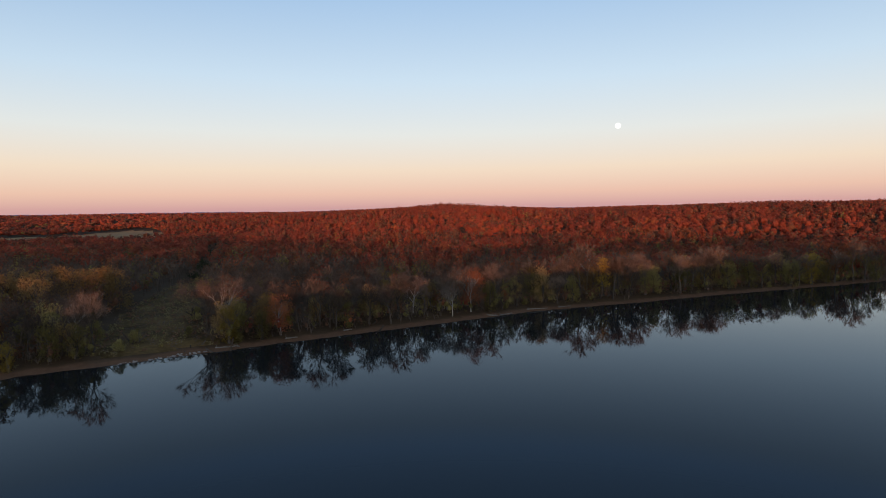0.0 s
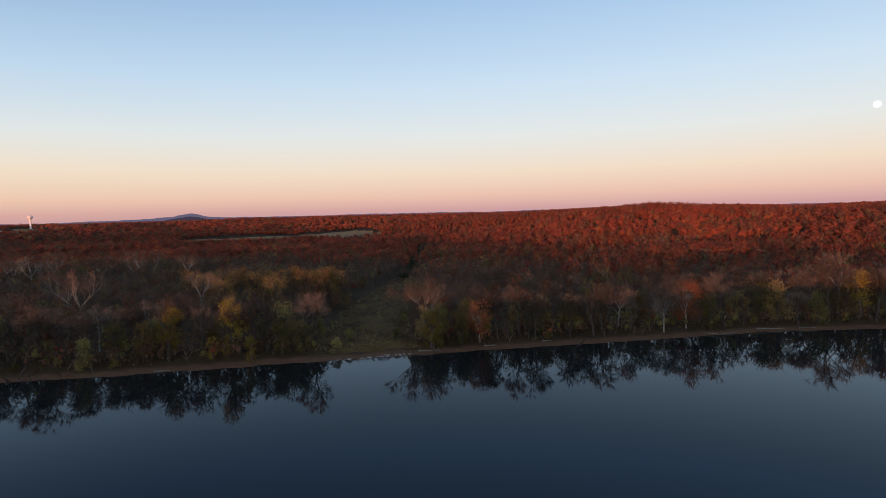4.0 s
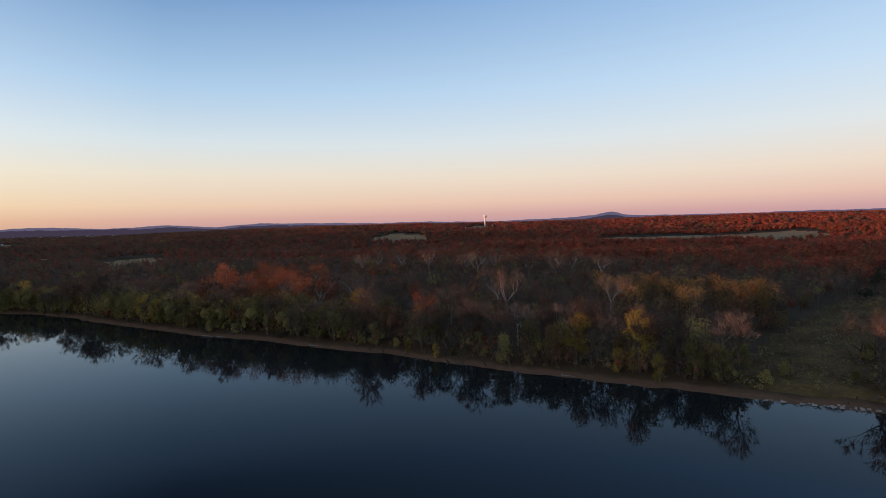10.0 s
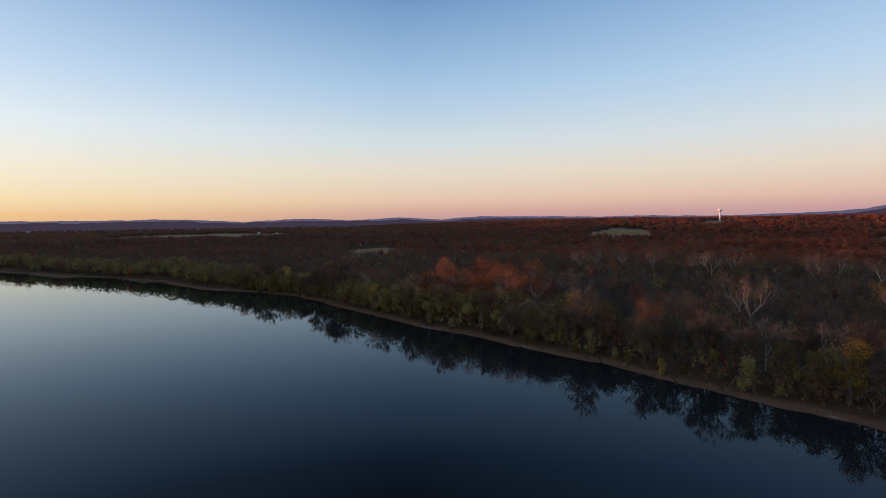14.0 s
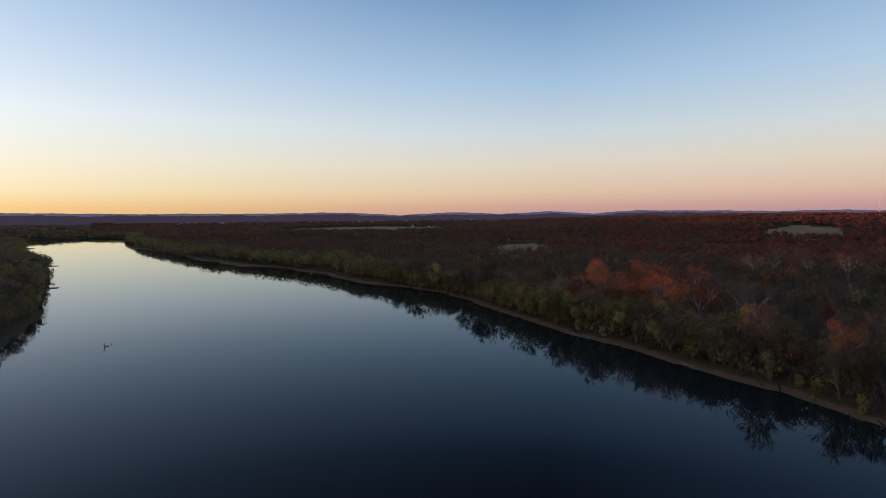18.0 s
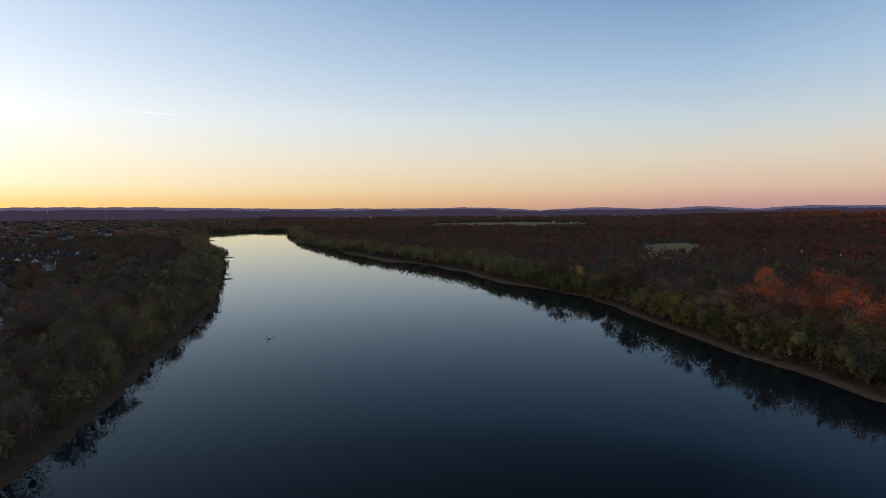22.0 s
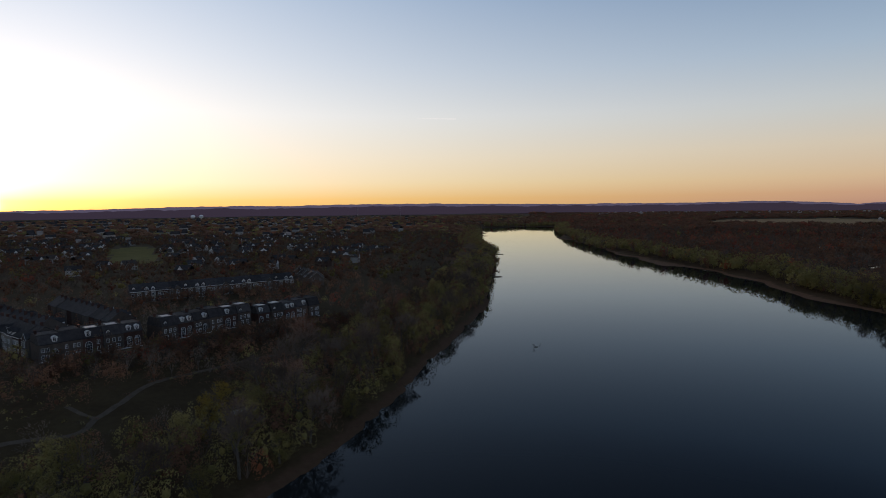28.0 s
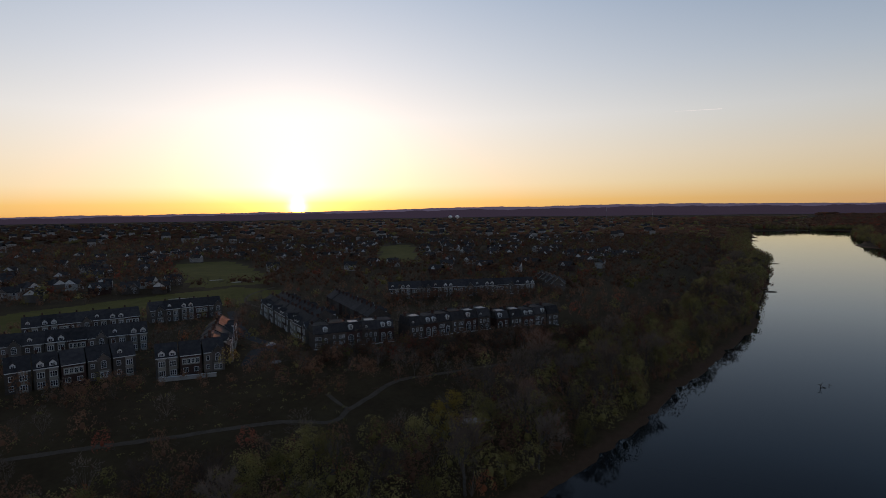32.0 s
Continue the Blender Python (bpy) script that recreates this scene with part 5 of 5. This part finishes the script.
# the farthest roofs, too small to tell apart
def far_roofs(name, label, n, az0, az1, r0, r1, seed, size, roof, lift=2):
    g = random.Random(seed)
    V, F = [], []
    mats = []
    for _ in range(n):
        az, d = g.uniform(az0, az1), r0 + (r1 - r0) * g.random() ** .8
        x, y = polar(az, d, -50, 10)
        if float(shore(np.array([x]), np.array([y]))[0]) < 60:
            continue
        w, dp, e = size * g.uniform(.7, 1.4), size * g.uniform(.6, 1), size * g.uniform(.45, .7)
        z = ground_at(x, y) + lift
        a, b = solid([(-w / 2, w / 2, -dp / 2, dp / 2, -8, e)])
        c, dd = gable(-w / 2, w / 2, -dp / 2, dp / 2, e, e * .7, .3)
        rot = Matrix.Translation((x, y, z)) @ Matrix.Rotation(g.uniform(0, 3.14), 4, "Z")
        for vv, ff, mi in ((a, b, 0), (c, dd, 1)):
            o = len(V)
            V += [tuple(rot @ Vector(p)) for p in vv]
            F += [tuple(o + i for i in f) for f in ff]
            mats += [mi] * len(ff)
    me = mesh_of(name, V, F)
    me.materials.append(CONCRETE)
    me.materials.append(roof)
    me.polygons.foreach_set("material_index", mats)
    tagged(new(name, me), label, "houses", kind="stuff")


far_roofs("distant_houses", "scattered pale houses of the suburb towards the horizon", 620, 140, 215, 1150, 3200, 3, 13, SLATE)
far_roofs("distant_town", "pale buildings of a town in the far valley", 130, 90, 122, 3300, 4400, 4, 9, CONCRETE, 7)


# ---- path, road, car, terrace walls ----
def ribbon(name, pts, wide, mat, label, lift=.12, kind="structure"):
    fine = []
    P = [Vector(p) for p in pts]
    for i in range(len(P) - 1):
        p0, p1, p2, p3 = P[max(i - 1, 0)], P[i], P[i + 1], P[min(i + 2, len(P) - 1)]
        for k in range(8):
            t = k / 8
            fine.append(.5 * ((2 * p1) + (p2 - p0) * t + (2 * p0 - 5 * p1 + 4 * p2 - p3) * t * t + (3 * p1 - p0 - 3 * p2 + p3) * t ** 3))
    fine.append(P[-1])
    V, F = [], []
    for i, p in enumerate(fine):
        d = (fine[min(i + 1, len(fine) - 1)] - fine[max(i - 1, 0)]).normalized()
        for s in (-1, -.3, .3, 1):
            x, y = p.x - d.y * wide / 2 * s, p.y + d.x * wide / 2 * s
            V.append((x, y, ground_at(x, y) + lift * (1 if abs(s) < .5 else .2)))
    for i in range(len(fine) - 1):
        F += [(4 * i + j, 4 * i + j + 1, 4 * i + j + 5, 4 * i + j + 4) for j in range(3)]
    return tagged(link(name, mesh_of(name, V, F), mat, smooth=True), label, name.split("_")[0], kind=kind)


ribbon("path_riverside", [(40, -165), (0, -170), (-30, -173), (-62, -177), (-78, -175), (-85, -182), (-92, -188), (-107, -202), (-130, -209), (-155, -217), (-192, -226), (-250, -262)], 2.0, PATHM, "pale gravel footpath winding through rough grass")
ribbon("path_branch", [(-85, -182), (-82, -187), (-79, -193)], 1.6, PATHM, "short gravel spur off the footpath")
ribbon("road_between_terraces", [(-52, -236), (-56, -262), (-66, -264), (-50, -300), (-40, -380)], 5.5, ASPHALT, "dark asphalt lane between the terraces")
ribbon("path_golf", [(-56, -392), (-48, -420), (-52, -455), (-70, -490)], 2.2, PATHM, "pale cart path over the golf course")
for x, y, a, b in ((-124, -166, 5, 2.6), (-44, -538, 10, 4), (-20, -560, 6, 3), (-6, -452, 12, 3)):
    V = [(x, y, ground_at(x, y) + .18)] + [(x + math.cos(t) * a * (1 + .15 * math.sin(3 * t)), y + math.sin(t) * b * (1 + .12 * math.cos(2 * t)), ground_at(x + math.cos(t) * a, y + math.sin(t) * b) + .12) for t in np.linspace(0, 6.2832, 28, endpoint=False)]
    tagged(link("sand_patch", mesh_of("sand_patch", V, [(0, 1 + i, 1 + (i + 1) % 28) for i in range(28)]), CONCRETE), "bare patch of pale sand in the grass", "sand", kind="structure")
V = [(-18, -857, ground_at(-18, -857) + .3)] + [(-18 + math.cos(t) * 26, -857 + math.sin(t) * 9, ground_at(-18, -857) + .3) for t in np.linspace(0, 6.2832, 40, endpoint=False)]
tagged(link("pond", mesh_of("pond", V, [(0, 1 + i, 1 + (i + 1) % 40) for i in range(40)]), WATER), "small golf-course pond that mirrors the sky", "pond", kind="structure")

wall = tagged(new("retaining_wall"), "white retaining wall below the terrace", "wall")
wall.location = (-30, -224, ground_at(-30, -224))
part("stem", solid([(-11, 9, -.25, .25, -.5, 1.5)]), CONCRETE, wall)
part("cap", solid([(-11.1, 9.1, -.35, .35, 1.5, 1.65)]), WHITE, wall)
stone = tagged(new("stone_marker"), "pale stone marker on a round base in the grass", "monument")
stone.location = (-63, -237, ground_at(-63, -237))
part("base", lathe([(2.4, -.3), (2.4, .25), (1.2, .3), (0.01, .3)], 20), CONCRETE, stone)
part("shaft", lathe([(.45, .3), (.3, 2.6), (.02, 3.0)], 8), CONCRETE, stone)

PAINT = material("silver_car_paint", (0.35, 0.35, 0.36), (0.42, 0.42, 0.43), 1.0, 0.3, 0, 4, 0.1, None, 0.5)
RUBBER = material("black_rubber", (0.012, 0.012, 0.012), (0.02, 0.02, 0.02), 3.0, 0.9, 0, 4, 0)


def car(x, y, turn):
    c = tagged(new("car"), "silver car parked on the asphalt lane", "car")
    c.matrix_basis = pose(x, y, ground_at(x, y) + .15, 0, 0, turn)
    prof = [(-2.2, .35), (-2.2, .85), (-1.7, .95), (-1.1, 1.42), (.5, 1.45), (1.2, .98), (2.1, .82), (2.2, .35)]
    V = [(a, s, b) for s in (-.85, .85) for a, b in prof]
    F = [tuple(range(8)), tuple(range(15, 7, -1))] + [(i, (i + 1) % 8, 8 + (i + 1) % 8, 8 + i) for i in range(8)]
    part("body", (V, F), PAINT, c)
    part("windscreen", ([(1.18, -.7, 1.0), (1.18, .7, 1.0), (.52, .65, 1.44), (.52, -.65, 1.44)], [(0, 1, 2, 3)]), GLASS, c)
    for sx in (-1.35, 1.35):
        for sy in (-.86, .86):
            wl = part("wheel", lathe([(.02, -.11), (.33, -.11), (.35, 0), (.33, .11), (.02, .11)], 16), RUBBER, c)
            wl.location, wl.rotation_euler = (sx, sy, .35), (1.5708, 0, 0)


car(-62, -268, 10)

# trees and hedges in the gardens between the terraces
X, Y = scatter(7.0, 31, dict(r=(180, 620), az=(135, 180), sd=60))
X2, Y2 = scatter(7.0, 33, dict(r=(180, 620), az=(-180, -150), sd=60))
X, Y = np.append(X, X2), np.append(Y, Y2)
B = np.array(built)
clear = np.min(np.hypot(X[:, None] - B[None, :, 0], Y[:, None] - B[None, :, 1]), 1)
ok = inside(X, Y, SUBURB) & (clear > 9.5) & (np.random.RandomState(9).rand(len(X)) < .62)
woods("garden_trees", "small bare and russet garden trees between the terraces", X[ok], Y[ok], 6.5, 130, MATS, [lambda x, y: .6, lambda x, y: 1.0, lambda x, y: .05, lambda x, y: .01, lambda x, y: .08], 32, .22, .55, .45, (.3, .45), .36)

# belt of bare trees before the back terrace
g = np.random.RandomState(50)
u = g.rand(150)
woods("garden_trees", "bare brown trees before the back terrace", -262 + 125 * u, -361 - 15 * u + 22 * g.rand(150), 8.0, 120, MATS, [lambda x, y: .7, lambda x, y: 1.0, lambda x, y: .05, lambda x, y: .01, lambda x, y: .1], 51, .25, .55, .45, (.32, .46), .4)

# thicket on the slope below the terraces
g = np.random.RandomState(44)
u, v = g.rand(620), g.rand(620)
X = np.interp(u, [0, .35, .7, 1], [-70, -125, -215, -300])
Y = np.interp(u, [0, .35, .7, 1], [-243, -246, -262, -285]) + 2 + 26 * v ** 1.3
ok = g.rand(620) < np.interp(X, [-130, -90], [1, .45])
woods("slope_thicket", "dark brown thicket on the slope below the terraces", X[ok], Y[ok], 6.0, 120, MATS, [lambda x, y: .6, lambda x, y: 1.0, lambda x, y: .04, lambda x, y: .0, lambda x, y: .12], 45, .24, .5, .5, (.36, .55), .4)

for ob in [o for rows in KINDS.values() for o in rows]:
    for o in (*ob.children_recursive, ob):
        bpy.data.objects.remove(o)
